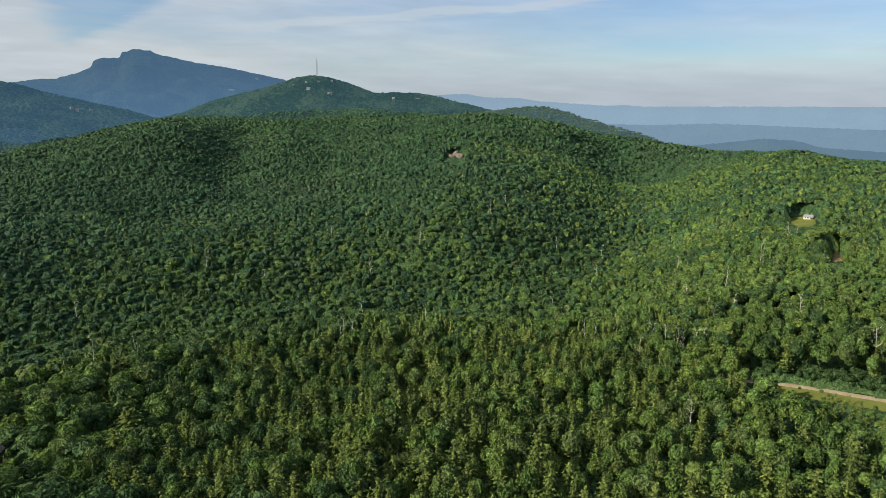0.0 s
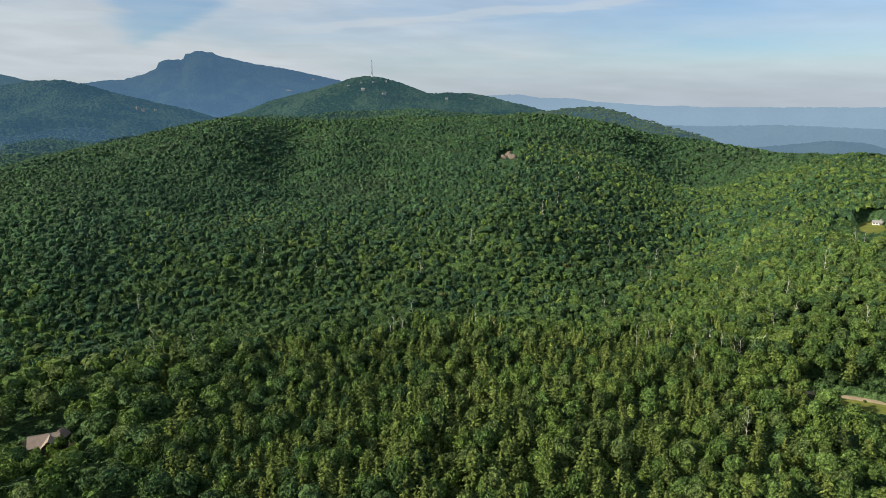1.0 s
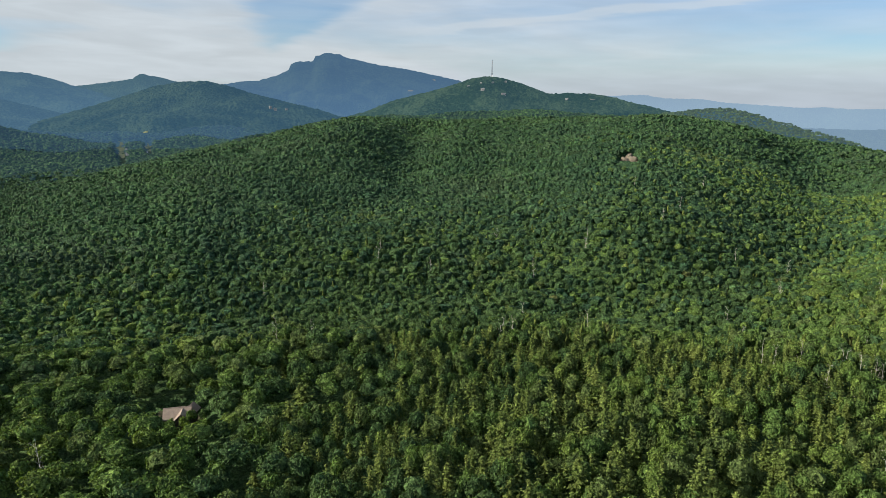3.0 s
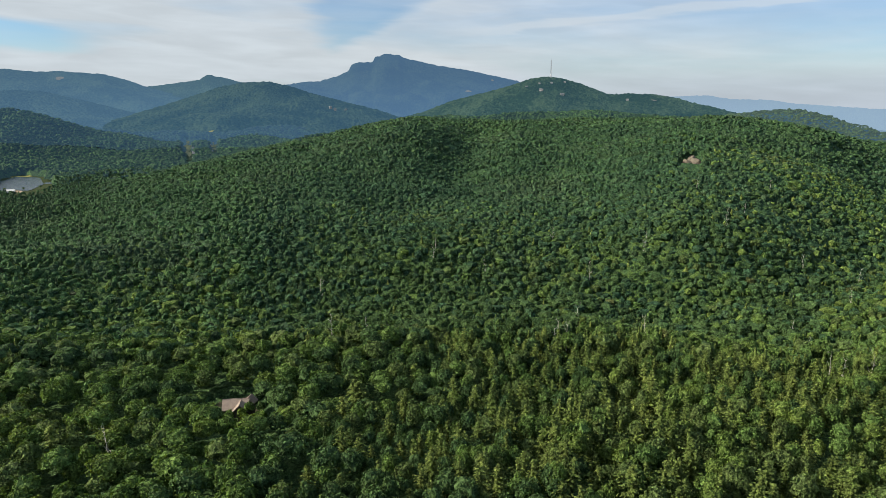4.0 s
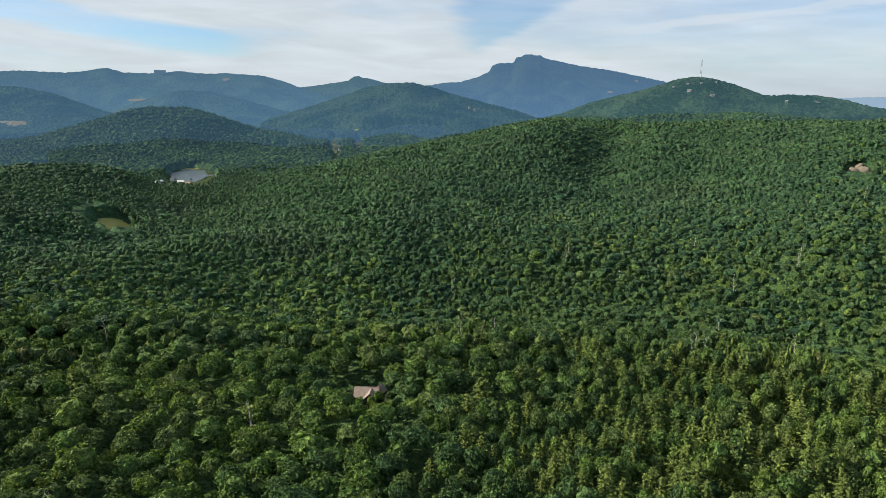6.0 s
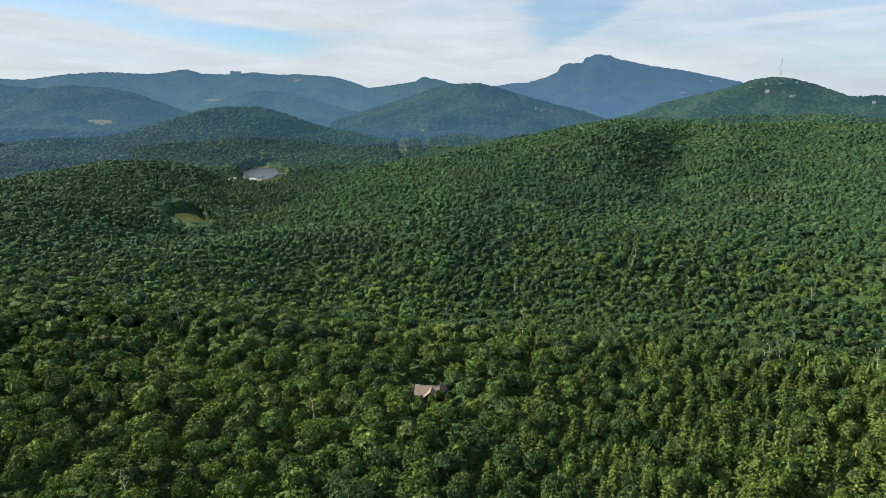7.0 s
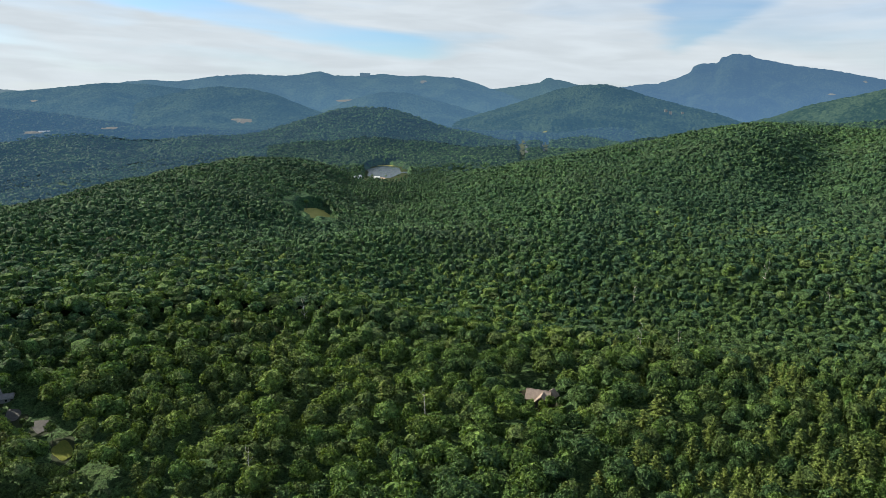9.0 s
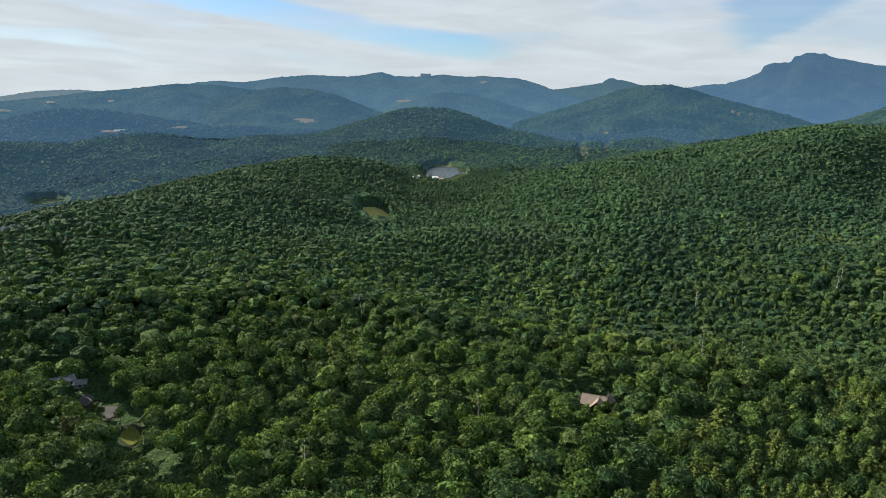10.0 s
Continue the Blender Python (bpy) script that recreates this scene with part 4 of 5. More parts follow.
# these far surfaces carry their haze as emission too
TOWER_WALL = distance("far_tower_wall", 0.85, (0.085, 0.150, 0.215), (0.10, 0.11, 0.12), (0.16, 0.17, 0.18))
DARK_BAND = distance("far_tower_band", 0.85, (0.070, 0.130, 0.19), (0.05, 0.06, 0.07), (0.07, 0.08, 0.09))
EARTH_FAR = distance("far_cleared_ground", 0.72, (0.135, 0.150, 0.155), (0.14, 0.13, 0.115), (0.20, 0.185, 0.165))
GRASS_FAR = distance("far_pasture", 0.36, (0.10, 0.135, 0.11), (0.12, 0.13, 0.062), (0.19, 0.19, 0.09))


# far walls and rock, again with haze in the emission
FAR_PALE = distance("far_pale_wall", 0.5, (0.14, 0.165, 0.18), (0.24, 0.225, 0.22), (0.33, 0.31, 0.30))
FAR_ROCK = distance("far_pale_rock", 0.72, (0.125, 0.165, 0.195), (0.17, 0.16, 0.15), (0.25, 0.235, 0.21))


def pane_glass():
    m, n = material("window_glass")
    b = n.add("ShaderNodeBsdfPrincipled")
    b.inputs["Base Color"].default_value = (0.02, 0.025, 0.03, 1)
    b.inputs["Roughness"].default_value, b.inputs["Specular IOR Level"].default_value = 0.08, 0.6
    n.put(n.add("ShaderNodeOutputMaterial").inputs[0], b.outputs[0])
    return m


def lake_water():
    m, n = material("lake_water")
    at = n.add("ShaderNodeNewGeometry").outputs["Position"]
    b = n.add("ShaderNodeBsdfPrincipled")
    b.inputs["Base Color"].default_value = (0.05, 0.07, 0.085, 1)
    b.inputs["Roughness"].default_value, b.inputs["Specular IOR Level"].default_value = 0.22, 0.9
    u = n.add("ShaderNodeBump")
    u.inputs["Strength"].default_value, u.inputs["Distance"].default_value = 0.25, 0.4
    n.put(u.inputs["Height"], n.noise(at, 0.35, 3.0))
    n.put(b.inputs["Normal"], u.outputs[0])
    n.put(n.add("ShaderNodeOutputMaterial").inputs[0], b.outputs[0])
    return m


GLASS, WATER = pane_glass(), lake_water()


def height_at(x, y):
    return float(ground_height(np.array([float(x)]), np.array([float(y)]))[0])


# ======================================================================= open ground, road, water
def patch_mesh(name, x, y, head, a, b, lift, seed, level=None):
    """An uneven patch of ground that follows the land (or lies level)."""
    r = np.random.RandomState(seed)
    k, rings = 36, 6
    t = np.arange(k) * 6.2832 / k
    edge = 1 + sum(r.uniform(-0.09, 0.09) * np.sin(t * (i + 2) + r.uniform(0, 6.28)) for i in range(5))
    h = radians(head)
    pts = [(x, y)]
    for q in range(1, rings + 1):
        u, v = np.cos(t) * edge * a * q / rings, np.sin(t) * edge * b * q / rings
        pts += list(zip(x + u * math.sin(h) + v * math.cos(h), y + u * math.cos(h) - v * math.sin(h)))
    p = np.array(pts)
    z = ground_height(p[:, 0], p[:, 1]) + lift if level is None else np.full(len(p), level)
    f = [(0, 1 + (i + 1) % k, 1 + i) for i in range(k)]
    for q in range(rings - 1):
        o = 1 + q * k
        for i in range(k):
            j = (i + 1) % k
            f += [(o + i, o + j, o + k + j), (o + i, o + k + j, o + k + i)]
    return raw_mesh(name, np.c_[p, z], np.array(f)[:, ::-1], None, True)


def patch(name, spot, mat, label, lift=0.25, seed=1, level=None):
    return tagged(link(name, patch_mesh(name, *spot, lift, seed, level), mat), label, "ground", kind="structure")


patch("meadow", (-688, 445, -57.1, 40, 21), STRAW, "small dry yellow-green meadow in the woods", 0.3, 2)
patch("lawn", (304, 559, 28.5, 40, 11.5), GRASS, "mown yellow-green lawn before the white house", 0.3, 3)
patch("gravel_yard", (299, 529, 29.5, 5, 6), GRAVEL, "pale gravel turning place below the lawn", 0.5, 4)
patch("dirt_track", (270, 446, 30.5, 28, 3.2), CLAY, "brown dirt track in a narrow gap between trees", 0.3, 5)
patch("lawn", (-275, 57.5, -78.2, 7, 3.8), GRASS, "small yellow lawn among shady trees", 0.3, 6)
patch("lawn", (-226, 59.5, -75.2, 5, 4), GRASS, "yellow lawn showing between tree crowns", 0.3, 7)
patch("driveway", (-314, 49, -81.1, 5.5, 2.8), ASPHALT, "grey asphalt driveway under the trees", 0.3, 8)
patch("driveway", (-300, 56, -79.5, 7, 3), ASPHALT, "grey asphalt lane in tree shade", 0.3, 9)
patch("yard", (-340, 36, -84, 8, 7), GRASS, "grassy yard beside the grey-roofed house", 0.3, 10)
# ground colour darkened to stand in for the trees' shadow round the house
patch("yard", (-176, 232, -38, 22, 12), surface("shade_dark_soil", (0.025, 0.03, 0.014), (0.06, 0.058, 0.03), 0.4), "dark shaded yard round the brown-roofed house", 0.2, 11)
patch("gravel_lane", (-548, 79, -81.8, 12, 7), ASPHALT, "short stretch of grey lane in the woods", 0.3, 12)
patch("shore", (-972, 781, -51.2, 190, 48), SHORE_GRASS, "grassy lake shore", 0.25, 13)
patch("beach", (-926, 727, -52.4, 16, 12), GRAVEL, "pale sandy beach on the lake shore", 0.45, 14)
patch("beach", (-1094, 872, -51.4, 9, 26), STRAW, "dry grass bank at the head of the lake", 0.45, 15)
patch("lake_water", (-1006, 803, -51.4, 104, 33), WATER, "still grey-blue lake reflecting the sky", 0, 16, 0.75)
patch("lake_water", (-952, 838, -48.7, 16, 34), WATER, "shallow side arm of the lake", 0, 17, 0.80)
patch("pasture", (-872, 869, -45.1, 40, 13), GRASS, "pale green strip of pasture by the lake", 0.4, 18)
patch("field", (-1214, 1564, -37.8, 220, 13), GRASS_FAR, "second pale strip of fairway beside the woods", 0.6, 27)
patch("field", (-1300, 1560, -39.8, 390, 15), GRASS_FAR, "pale yellow-green fairway in the valley", 0.6, 19)

patch("pasture", (-1600, 224, -82, 30, 40), SHORE_GRASS, "pale green pasture in the shaded valley", 0.6, 21)
patch("rocky_ground", (15, 818, 1.0, 21, 13), surface("bare_rocky_soil", (0.11, 0.088, 0.06), (0.22, 0.175, 0.125), 0.4, 0.95, 0.0, 0.6, 0.05), "bare brown rocky ground round the outcrop", 0.6, 23)
patch("verge", (180, 258, 118, 46, 5.0), GRASS, "yellow-green grass verge along the gravel road", 0.25, 22)


def road_mesh():
    p = along([(x, y, 0) for x, y in ROAD], 3.0)
    d = unit(np.gradient(p[:, :2], axis=0))
    side = np.stack([-d[:, 1], d[:, 0]], 1)
    rows = []
    for q, off, up in ((0, -1.7, 0.30), (1, -0.9, 0.42), (2, 0.0, 0.46), (3, 0.9, 0.42), (4, 1.7, 0.30)):
        e = p[:, :2] + side * off * (1 + 0.12 * np.sin(np.arange(len(p)) * 0.7 + q))[:, None]
        rows.append(np.c_[e, ground_height(e[:, 0], e[:, 1]) + up])
    v, n = np.concatenate(rows), len(p)
    f = [(q * n + i, q * n + i + 1, (q + 1) * n + i + 1, (q + 1) * n + i) for q in range(4) for i in range(n - 1)]
    return raw_mesh("road", v, np.array(f), None, True)


tagged(link("road", road_mesh(), GRAVEL), "pale tan gravel road along the edge of the woods", "road", kind="structure")


def slope_patch(name, at, normal, a, b, mat, label, seed):
    """A cleared patch that lies on a mountain side."""
    n = Vector(normal).normalized()
    along_slope = n.cross(Vector((0, 0, 1))).normalized()
    east = along_slope.cross(n).normalized()
    r = np.random.RandomState(seed)
    k = 22
    bm = bmesh.new()
    c = Vector(at) + n * 5.0
    ring = []
    for i in range(k):
        t = i * 6.2832 / k
        e = 1 + 0.22 * math.sin(2 * t + seed) + 0.16 * math.sin(3 * t + 2 * seed) + r.uniform(-0.05, 0.05)
        e *= 0.85
        ring.append(bm.verts.new(c + along_slope * math.cos(t) * a * e + east * math.sin(t) * b * e))
    top = bm.verts.new(c + n * 1.5)
    for i in range(k):
        bm.faces.new((top, ring[i], ring[(i + 1) % k]))
    me = bpy.data.meshes.new(name)
    bm.to_mesh(me)
    bm.free()
    return tagged(link(name, me, mat), label, "ground", kind="structure")


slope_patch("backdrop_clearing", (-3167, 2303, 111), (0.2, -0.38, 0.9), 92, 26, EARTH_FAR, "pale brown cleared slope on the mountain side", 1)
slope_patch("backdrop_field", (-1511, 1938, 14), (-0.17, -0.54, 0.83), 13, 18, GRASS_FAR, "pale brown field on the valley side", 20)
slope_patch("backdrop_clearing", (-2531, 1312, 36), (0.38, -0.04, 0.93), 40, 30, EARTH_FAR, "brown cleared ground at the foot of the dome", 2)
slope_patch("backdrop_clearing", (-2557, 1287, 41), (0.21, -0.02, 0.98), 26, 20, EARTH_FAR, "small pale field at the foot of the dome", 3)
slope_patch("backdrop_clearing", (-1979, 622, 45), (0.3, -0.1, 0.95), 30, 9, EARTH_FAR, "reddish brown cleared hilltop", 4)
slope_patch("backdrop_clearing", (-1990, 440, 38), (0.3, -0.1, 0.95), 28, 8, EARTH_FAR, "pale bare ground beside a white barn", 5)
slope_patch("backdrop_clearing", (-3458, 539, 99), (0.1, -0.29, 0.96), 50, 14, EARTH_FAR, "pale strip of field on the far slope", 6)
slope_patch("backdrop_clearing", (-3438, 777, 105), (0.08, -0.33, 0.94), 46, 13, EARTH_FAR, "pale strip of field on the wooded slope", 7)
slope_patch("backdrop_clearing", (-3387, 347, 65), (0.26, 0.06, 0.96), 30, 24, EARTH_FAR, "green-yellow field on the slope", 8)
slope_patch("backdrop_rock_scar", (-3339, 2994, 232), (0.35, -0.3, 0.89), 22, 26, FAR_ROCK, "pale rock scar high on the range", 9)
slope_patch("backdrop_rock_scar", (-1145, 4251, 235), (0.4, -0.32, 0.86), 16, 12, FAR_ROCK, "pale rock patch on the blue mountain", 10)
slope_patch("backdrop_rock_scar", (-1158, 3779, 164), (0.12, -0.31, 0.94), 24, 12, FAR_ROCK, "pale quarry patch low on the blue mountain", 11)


# ======================================================================= buildings
def box(bm, x, y, z, sx_, sy_, sz_, turn_deg=0.0):
    m = pose(x, y, z + sz_ / 2, 0, 0, turn_deg) @ Matrix.Diagonal((sx_, sy_, sz_, 1))
    return bmesh.ops.create_cube(bm, size=1.0, matrix=m)["verts"]


def part(name, bm, mat, parent, label="", bevel=0.0):
    if bevel:
        bmesh.ops.bevel(bm, geom=bm.edges[:], offset=bevel, segments=1, affect="EDGES")
    me = bpy.data.meshes.new(name)
    bm.to_mesh(me)
    bm.free()
    return link(name, me, mat, parent, label)


def gable(bm, x, y, z, long, wide, rise, turn_deg=0.0, over=0.5, thick=0.22):
    """A gable roof slab pair over a block long x wide, with its ridge along the long side."""
    l, w_ = long / 2 + over, wide / 2 + over
    drop = over * rise / (wide / 2)
    out = [(-l, -w_, -drop), (-l, 0, rise), (-l, w_, -drop)]
    m = pose(x, y, z, 0, 0, turn_deg)
    rings = []
    for end in (-l, l):
        rings.append([bm.verts.new(m @ Vector((end, q[1], q[2] + thick))) for q in out] + [bm.verts.new(m @ Vector((end, q[1], q[2]))) for q in reversed(out)])
    for i in range(6):
        bm.faces.new((rings[0][i], rings[0][(i + 1) % 6], rings[1][(i + 1) % 6], rings[1][i]))
    for k, g in enumerate(rings):
        a, b = (g[0], g[1], g[4], g[5]), (g[1], g[2], g[3], g[4])
        for q in (a, b):
            bm.faces.new(q if k == 0 else tuple(reversed(q)))


def house(name, at, long, wide, tall, rise, wall, roof, label, category, group="", extras=(), wins=4, chimney=True):
    """A gable-roofed house: walls, roof, chimney, windows and a door."""
    base = tagged(new(name), label, category, group)
    bm = bmesh.new()
    box(bm, 0, 0, -1.5, long, wide, tall + 1.5)
    top = [bm.verts.new((s_ * long / 2, 0, tall + rise)) for s_ in (-1, 1)]
    for s_, t_ in zip((-1, 1), top):
        a, b = bm.verts.new((s_ * long / 2, -wide / 2, tall)), bm.verts.new((s_ * long / 2, wide / 2, tall))
        bm.faces.new((a, b, t_))
    for x, y, l2, w2, r2, turn_deg in extras:
        box(bm, x, y, -1.5, *((l2, w2) if abs(turn_deg) < 45 else (w2, l2)), tall + 1.5)
    part("wall", bm, wall, base)
    bm = bmesh.new()
    gable(bm, 0, 0, tall, long, wide, rise)
    part("roof", bm, roof, base)
    for x, y, l2, w2, r2, turn_deg in extras:
        bm = bmesh.new()
        gable(bm, x, y, tall + 0.05, l2, w2, r2, turn_deg)
        part("wing_roof", bm, roof, base)
    bm = bmesh.new()
    box(bm, 0, 0, tall + rise + 0.18, long + 0.9, 0.35, 0.1)
    part("ridge_cap", bm, roof, base)
    if chimney:
        bm = bmesh.new()
        box(bm, long * 0.28, wide * 0.12, tall + rise * 0.3, 1.1, 0.8, rise * 0.7 + 1.2)
        stack = part("chimney", bm, STONE, base, "stone chimney", 0.05)
        bm = bmesh.new()
        box(bm, long * 0.28, wide * 0.12, tall + rise + 1.2, 1.3, 1.0, 0.14)
        part("chimney_cap", bm, STONE, stack)
    for i in range(wins):
        x = -long / 2 + long * (i + 0.7) / (wins + 0.4)
        bm = bmesh.new()
        box(bm, x, -wide / 2 - 0.03, tall * 0.36, 1.3, 0.08, 1.3)
        frame_ = part("window", bm, WHITE, base)
        bm = bmesh.new()
        box(bm, x, -wide / 2 - 0.06, tall * 0.36 + 0.1, 1.1, 0.06, 1.1)
        part("pane", bm, GLASS, frame_)
    bm = bmesh.new()
    box(bm, long * 0.42, -wide / 2 - 0.03, 0, 1.0, 0.08, 2.1)
    part("door", bm, TIMBER, base)
    base.matrix_basis = at
    return base


def facing(x, y, z, turn_deg=0.0):
    """A pose on the ground whose front looks towards the viewpoint."""
    return pose(x, y, z, 0, 0, -math.degrees(math.atan2(x, y)) + turn_deg)


house("house", facing(-175, 228, height_at(-175, 228) + 2.9, -10), 10.5, 7.6, 3.8, 3.0, TIMBER, SHINGLE, "brown-shingled house with cross gables in a shady clearing", "house",
      extras=((2.2, -3.2, 6.0, 5.6, 2.7, 90), (4.6, 2.6, 6.5, 5.2, 2.2, 70)), chimney=False)
house("white_house", facing(319, 577, height_at(319, 577), -14), 7.0, 4.6, 2.2, 1.4, WHITE, GREY_ROOF, "small white house with grey roof above a lawn", "house", wins=3)
house("garden_shed", facing(314, 601, height_at(314, 601), 10), 1.9, 1.6, 2.2, 0.8, WHITE, GREY_ROOF, "tiny white garden shed at the lawn edge", "shed", wins=1, chimney=False)
house("grey_house", facing(-333, 43, height_at(-333, 43) - 0.6, 12), 10.0, 7.0, 2.8, 1.7, PALE, GREY_ROOF, "pale grey-roofed house half hidden by trees", "house", extras=((-4.5, -3.0, 6.0, 5.5, 2.0, 90),))
house("grey_garage", facing(-328, 50, height_at(-328, 50) - 0.4, -14), 5.0, 4.6, 2.3, 1.2, PALE, GREY_ROOF, "grey garage beside the shaded driveway", "garage", wins=1, chimney=False)
house("cabin", facing(-606, 56, height_at(-606, 56) + 10, 5), 14.0, 7.0, 3.0, 2.0, PALE, GREY_ROOF, "pale cabin roof on the wooded ridge", "house", wins=2)
lake_home = house("lake_house", facing(-938, 690, height_at(-938, 690) + 2, 20), 12.0, 7.0, 3.0, 2.0, WHITE, WHITE, "white-roofed boathouse on the lake shore", "house", "lake shore buildings", wins=4, chimney=False)
copy_thing(lake_home, facing(-917, 714, height_at(-917, 714) + 1, -15))
barn = house("barn", facing(-2004, 470, 38, 10), 26.0, 11.0, 5.0, 3.0, WHITE, WHITE, "long white barn on the hazy hill", "barn", wins=3, chimney=False)

far_home = house("hill_house", facing(-595, 2747, 176, 10), 9.5, 6.5, 3.4, 2.0, FAR_PALE, HAZY_WALL, "pale house among trees on the mast hill", "house", "houses on the mast hill", wins=3, chimney=False)
for x, y, z, turn_deg, grow in ((-549, 2778, 190, -20, 0.8), (-502, 2792, 192, 15, 0.9), (-455, 2829, 196, 0, 0.9), (-524, 2687, 162, -12, 1.5), (-435, 2650, 143, 25, 1.6), (-196, 2714, 126, -5, 1.1)):
    copy_thing(far_home, facing(x, y, z, turn_deg) @ Matrix.Diagonal((grow, grow, grow, 1)))
slope_patch("backdrop_clearing", (-98, 2711, 122), (0.1, -0.27, 0.96), 12, 7, EARTH_FAR, "small bare patch on the mast hill", 12)
for x, y, z in ((-958, 1169, 8), (-1015, 1240, 8), (-1090, 1330, 8), (-1010, 1290, 8), (-885, 1090, 8), (-1180, 1500, 8)):
    copy_thing(far_home, facing(x, y, height_at(x, y) + z, (x * 7) % 50 - 25) @ Matrix.Diagonal((0.9, 0.9, 0.9, 1)))["group"] = "valley houses"


def block(name, at, wide, deep, tall, storeys, wall, band, label, category, group=""):
    """A flat-roofed block with storeys."""
    base = tagged(new(name), label, category, group)
    bm = bmesh.new()
    box(bm, 0, 0, -6, wide, deep, tall + 6)
    part("wall", bm, wall, base)
    for i in range(storeys):
        bm = bmesh.new()
        box(bm, 0, -deep / 2 - 0.15, tall * (i + 0.35) / storeys, wide * 0.94, 0.4, tall / storeys * 0.4)
        part("window_band", bm, band, base)
    bm = bmesh.new()
    box(bm, 0, 0, tall, wide + 1.0, deep + 1.0, 1.0)
    part("roof", bm, wall, base)
    bm = bmesh.new()
    box(bm, -wide * 0.3, 0, tall + 1, wide * 0.18, deep * 0.5, 1.6)
    part("lift_house", bm, wall, base)
    base.matrix_basis = at
    return base


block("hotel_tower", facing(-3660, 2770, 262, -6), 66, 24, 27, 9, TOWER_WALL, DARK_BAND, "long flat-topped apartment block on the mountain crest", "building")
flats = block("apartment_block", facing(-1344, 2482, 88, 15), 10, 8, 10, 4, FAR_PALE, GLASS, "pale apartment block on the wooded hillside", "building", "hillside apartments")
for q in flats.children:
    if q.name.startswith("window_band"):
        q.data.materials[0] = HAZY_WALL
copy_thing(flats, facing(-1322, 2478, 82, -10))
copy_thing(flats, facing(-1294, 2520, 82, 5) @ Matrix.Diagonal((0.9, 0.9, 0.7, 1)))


# ======================================================================= radio mast
def radio_mast(at, tall=70.0):
    base = tagged(new("radio_mast"), "slender grey steel lattice radio mast on the hilltop", "mast")
    foot, tip = 3.0, 0.7
    half = lambda z: foot + (tip - foot) * (z / tall)
    corner = [(-1, -1), (1, -1), (1, 1), (-1, 1)]

    def rod(name, p, q, r, group_parent=base):
        return link(name, raw_mesh(name, *stem(p, q, r, r, 4)), STEEL, group_parent)

    for cx, cy in corner:
        rod("leg", (cx * foot, cy * foot, -3), (cx * tip, cy * tip, tall), 0.32)
    levels = np.linspace(0, tall, 12)
    for z0, z1 in zip(levels, levels[1:]):
        parts = []
        for i in range(4):
            a, b = corner[i], corner[(i + 1) % 4]
            parts.append(stem((a[0] * half(z0), a[1] * half(z0), z0), (b[0] * half(z1), b[1] * half(z1), z1), 0.16, 0.16, 3))
            parts.append(stem((a[0] * half(z1), a[1] * half(z1), z1), (b[0] * half(z1), b[1] * half(z1), z1), 0.16, 0.16, 3))
        link("brace", raw_mesh("brace", *joined(parts)), STEEL, base)
    rod("aerial", (0, 0, tall - 1), (0, 0, tall + 7), 0.2)
    base.matrix_basis = at


radio_mast(pose(-517, 2852, 214))


# ======================================================================= rocks and dead trees
def boulder(seed, at, a, b, c, turn_deg):
    r = np.random.RandomState(seed)
    bm = bmesh.new()
    bmesh.ops.create_icosphere(bm, subdivisions=3, radius=1.0)
    for v in bm.verts:
        k = 1 + 0.28 * noise.noise(v.co * 1.3 + Vector((seed, 0, 0))) + 0.10 * noise.noise(v.co * 4 + Vector((0, seed, 0)))
        v.co = v.co * k
        v.co.z = round(v.co.z * 4) / 4 * 0.4 + v.co.z * 0.6
        v.co = Vector((v.co.x * a, v.co.y * b, v.co.z * c))
    me = bpy.data.meshes.new("boulder")
    bm.to_mesh(me)
    bm.free()
    ob = link("boulder", me, GRANITE)
    ob.matrix_basis = pose(*at, r.uniform(-8, 8), r.uniform(-8, 8), turn_deg)
    return tagged(ob, "weathered pinkish-grey rock of the hillside outcrop", "rock", "rock outcrop")


for i, (x, y, a, b, c) in enumerate(((8, 814, 5, 4, 3.2), (15, 808, 6.5, 4, 2.8), (23, 812, 5.5, 5, 3), (11, 823, 6, 4, 4.5), (20, 824, 6, 5, 5), (27, 820, 4, 3.5, 3), (3, 818, 3.5, 3, 2.4), (16, 834, 5, 4, 5))):
    boulder(40 + i, (x, y, height_at(x, y) + 1.6 + 0.05 * c), a * 1.35, b * 1.3, c * 1.5, i * 37)

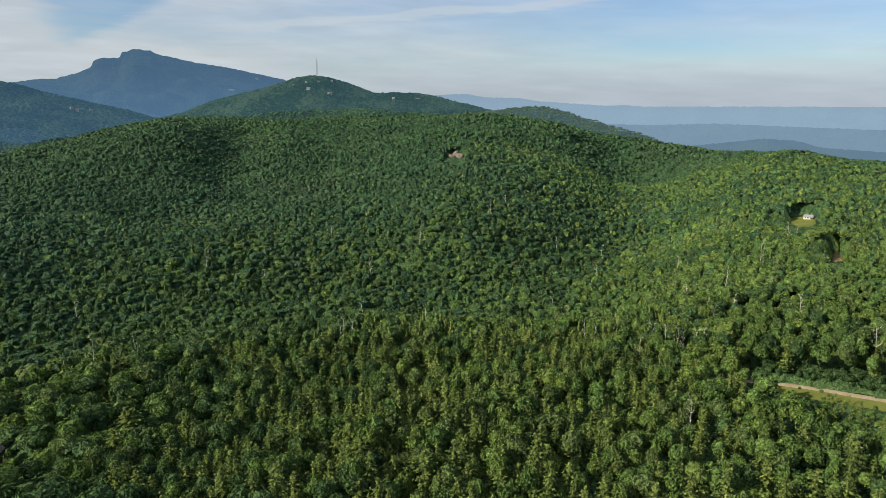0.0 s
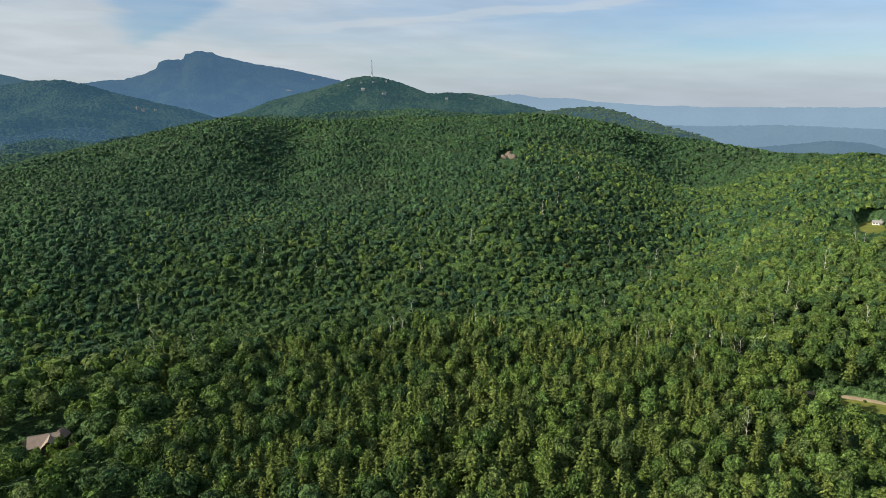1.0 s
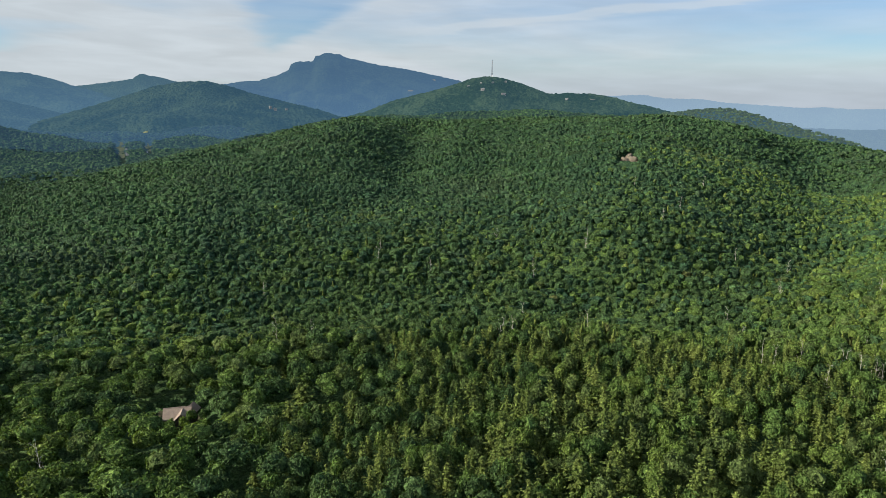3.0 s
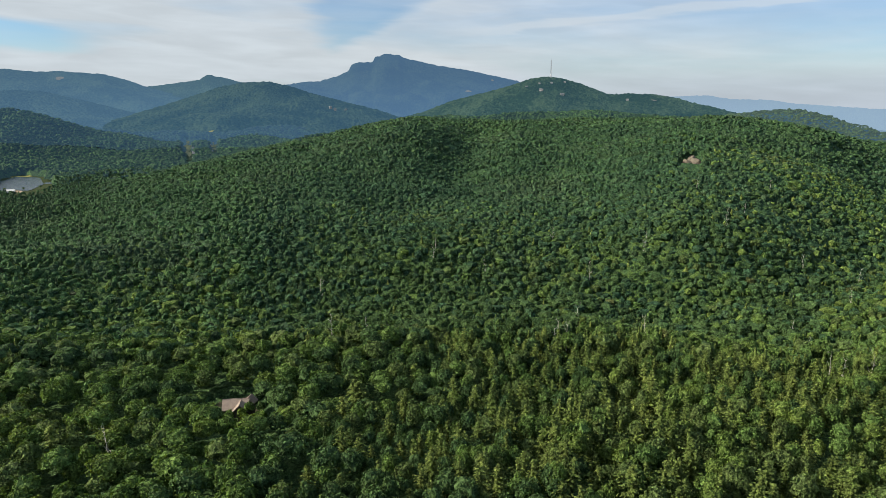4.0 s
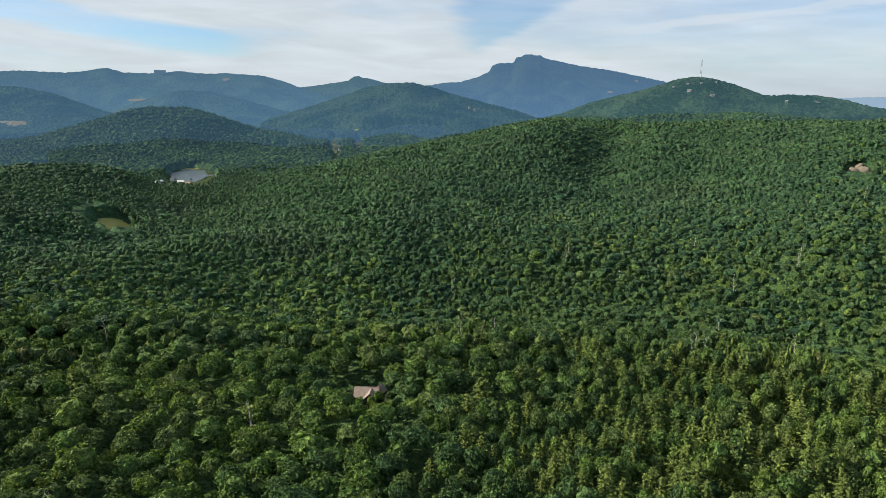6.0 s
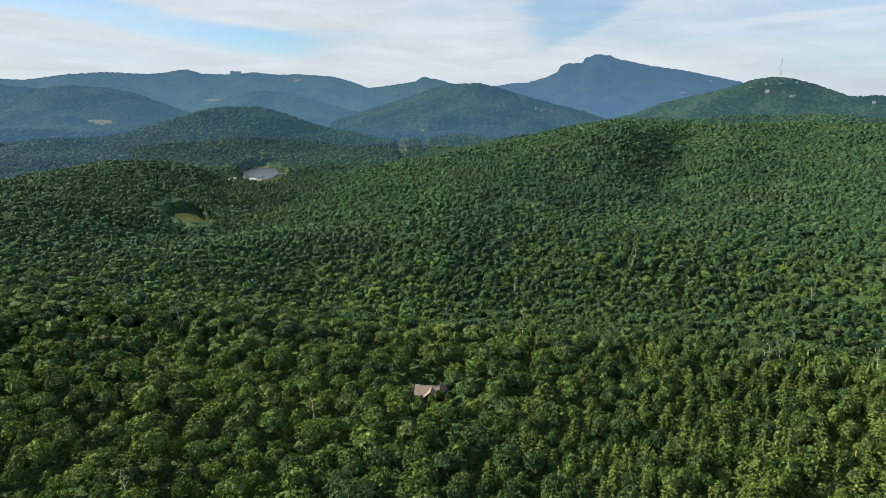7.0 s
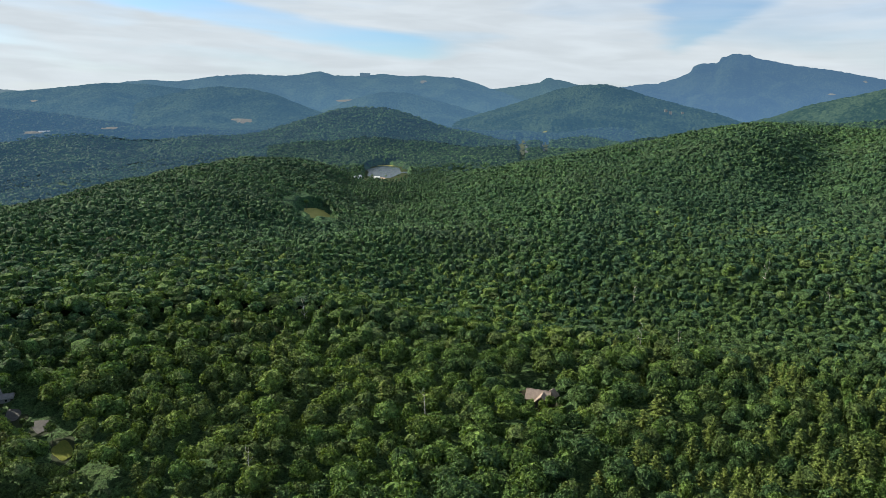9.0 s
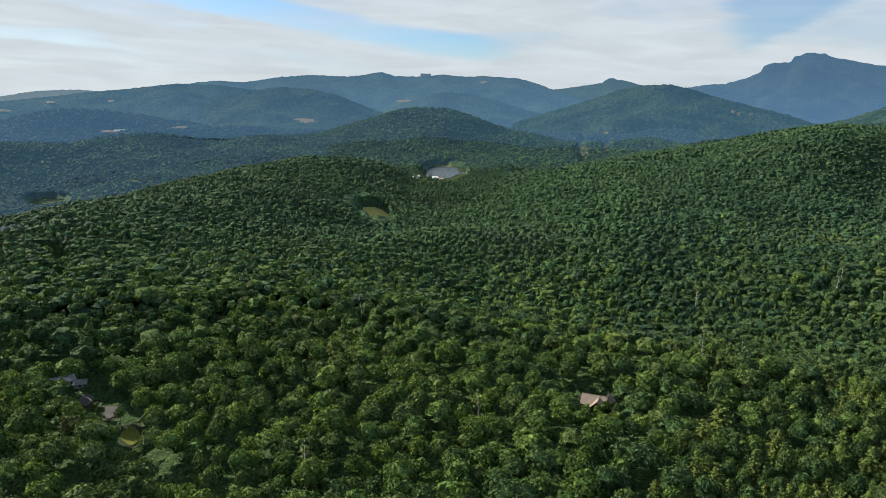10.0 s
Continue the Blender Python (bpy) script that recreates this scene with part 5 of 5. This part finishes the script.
snags = []
for i in range(5):
    snag = tagged(new("dead_tree"), ("bleached bare dead tree with forked limbs", "grey leafless snag with broken limbs")[i % 2], "dead tree", "dead trees in the woods")
    link("trunk", raw_mesh("trunk", *bare_tree(200 + i)), DEADWOOD, snag)
    snags.append(snag)
SNAG_PLACES = [(-54, 326), (-51, 327), (-47, 328), (77, 393), (42, 588), (74, 311), (74, 332), (89, 223), (180, 323), (192, 281), (247, 458), (242, 460), (-199, 358), (-170, 351), (-56, 497), (96, 552), (149, 393), (99, 304), (105, 302),
               (119, 297), (121, 339), (-132, 482), (-178, 489), (-20, 530), (-50, 397), (-9, 380), (167, 461), (169, 385), (-186, 167), (-324, 198), (-197, 97), (89, 725), (-18, 540), (74, 444), (115, 487), (141, 331), (92, 296), (-179, 499), (-171, 305),
               (111, 300), (115, 303), (102, 309), (124, 300), (130, 302), (86, 315), (142, 345), (158, 350), (205, 420), (60, 640), (-95, 560), (20, 690), (135, 560), (-240, 420)]
for i, (x, y) in enumerate(SNAG_PLACES):
    tall = 1.15 + 0.28 * ((i * 37) % 10) / 10
    slim = 0.72 if 60 < x < 165 and y < 350 else 0.95
    at = pose(x, y, height_at(x, y) - 0.4, 0, 0, i * 77 % 360) @ Matrix.Diagonal((slim, slim, tall * (0.90 if slim < 0.9 else 1.0), 1))
    if i < 5:
        snags[i].matrix_basis = at
    else:
        copy_thing(snags[i % 5], at @ Matrix.Diagonal([1 / q for q in snags[i % 5].scale] + [1]))

# lone trees on the open ground
some = [models[k] for k in sorted(models) if k[0] in (0, 2)]
for i, (x, y, grow) in enumerate(((-714, 446, 0.75), (-281, 55.5, 0.55), (-924, 711, 0.5), (-911, 731, 0.45), (-899, 749, 0.5), (-886, 763, 0.45), (-1130, 880, 0.8), (-890, 790, 0.5))):
    m = some[i % len(some)]
    lone = copy_thing(m, pose(x, y, height_at(x, y), 0, 0, i * 50) @ Matrix.Diagonal((grow, grow, grow, 1)) @ Matrix.Diagonal([1 / q for q in m.scale] + [1]))
    tagged(lone, "dark green tree standing alone on open grass", "tree", "trees on open ground")
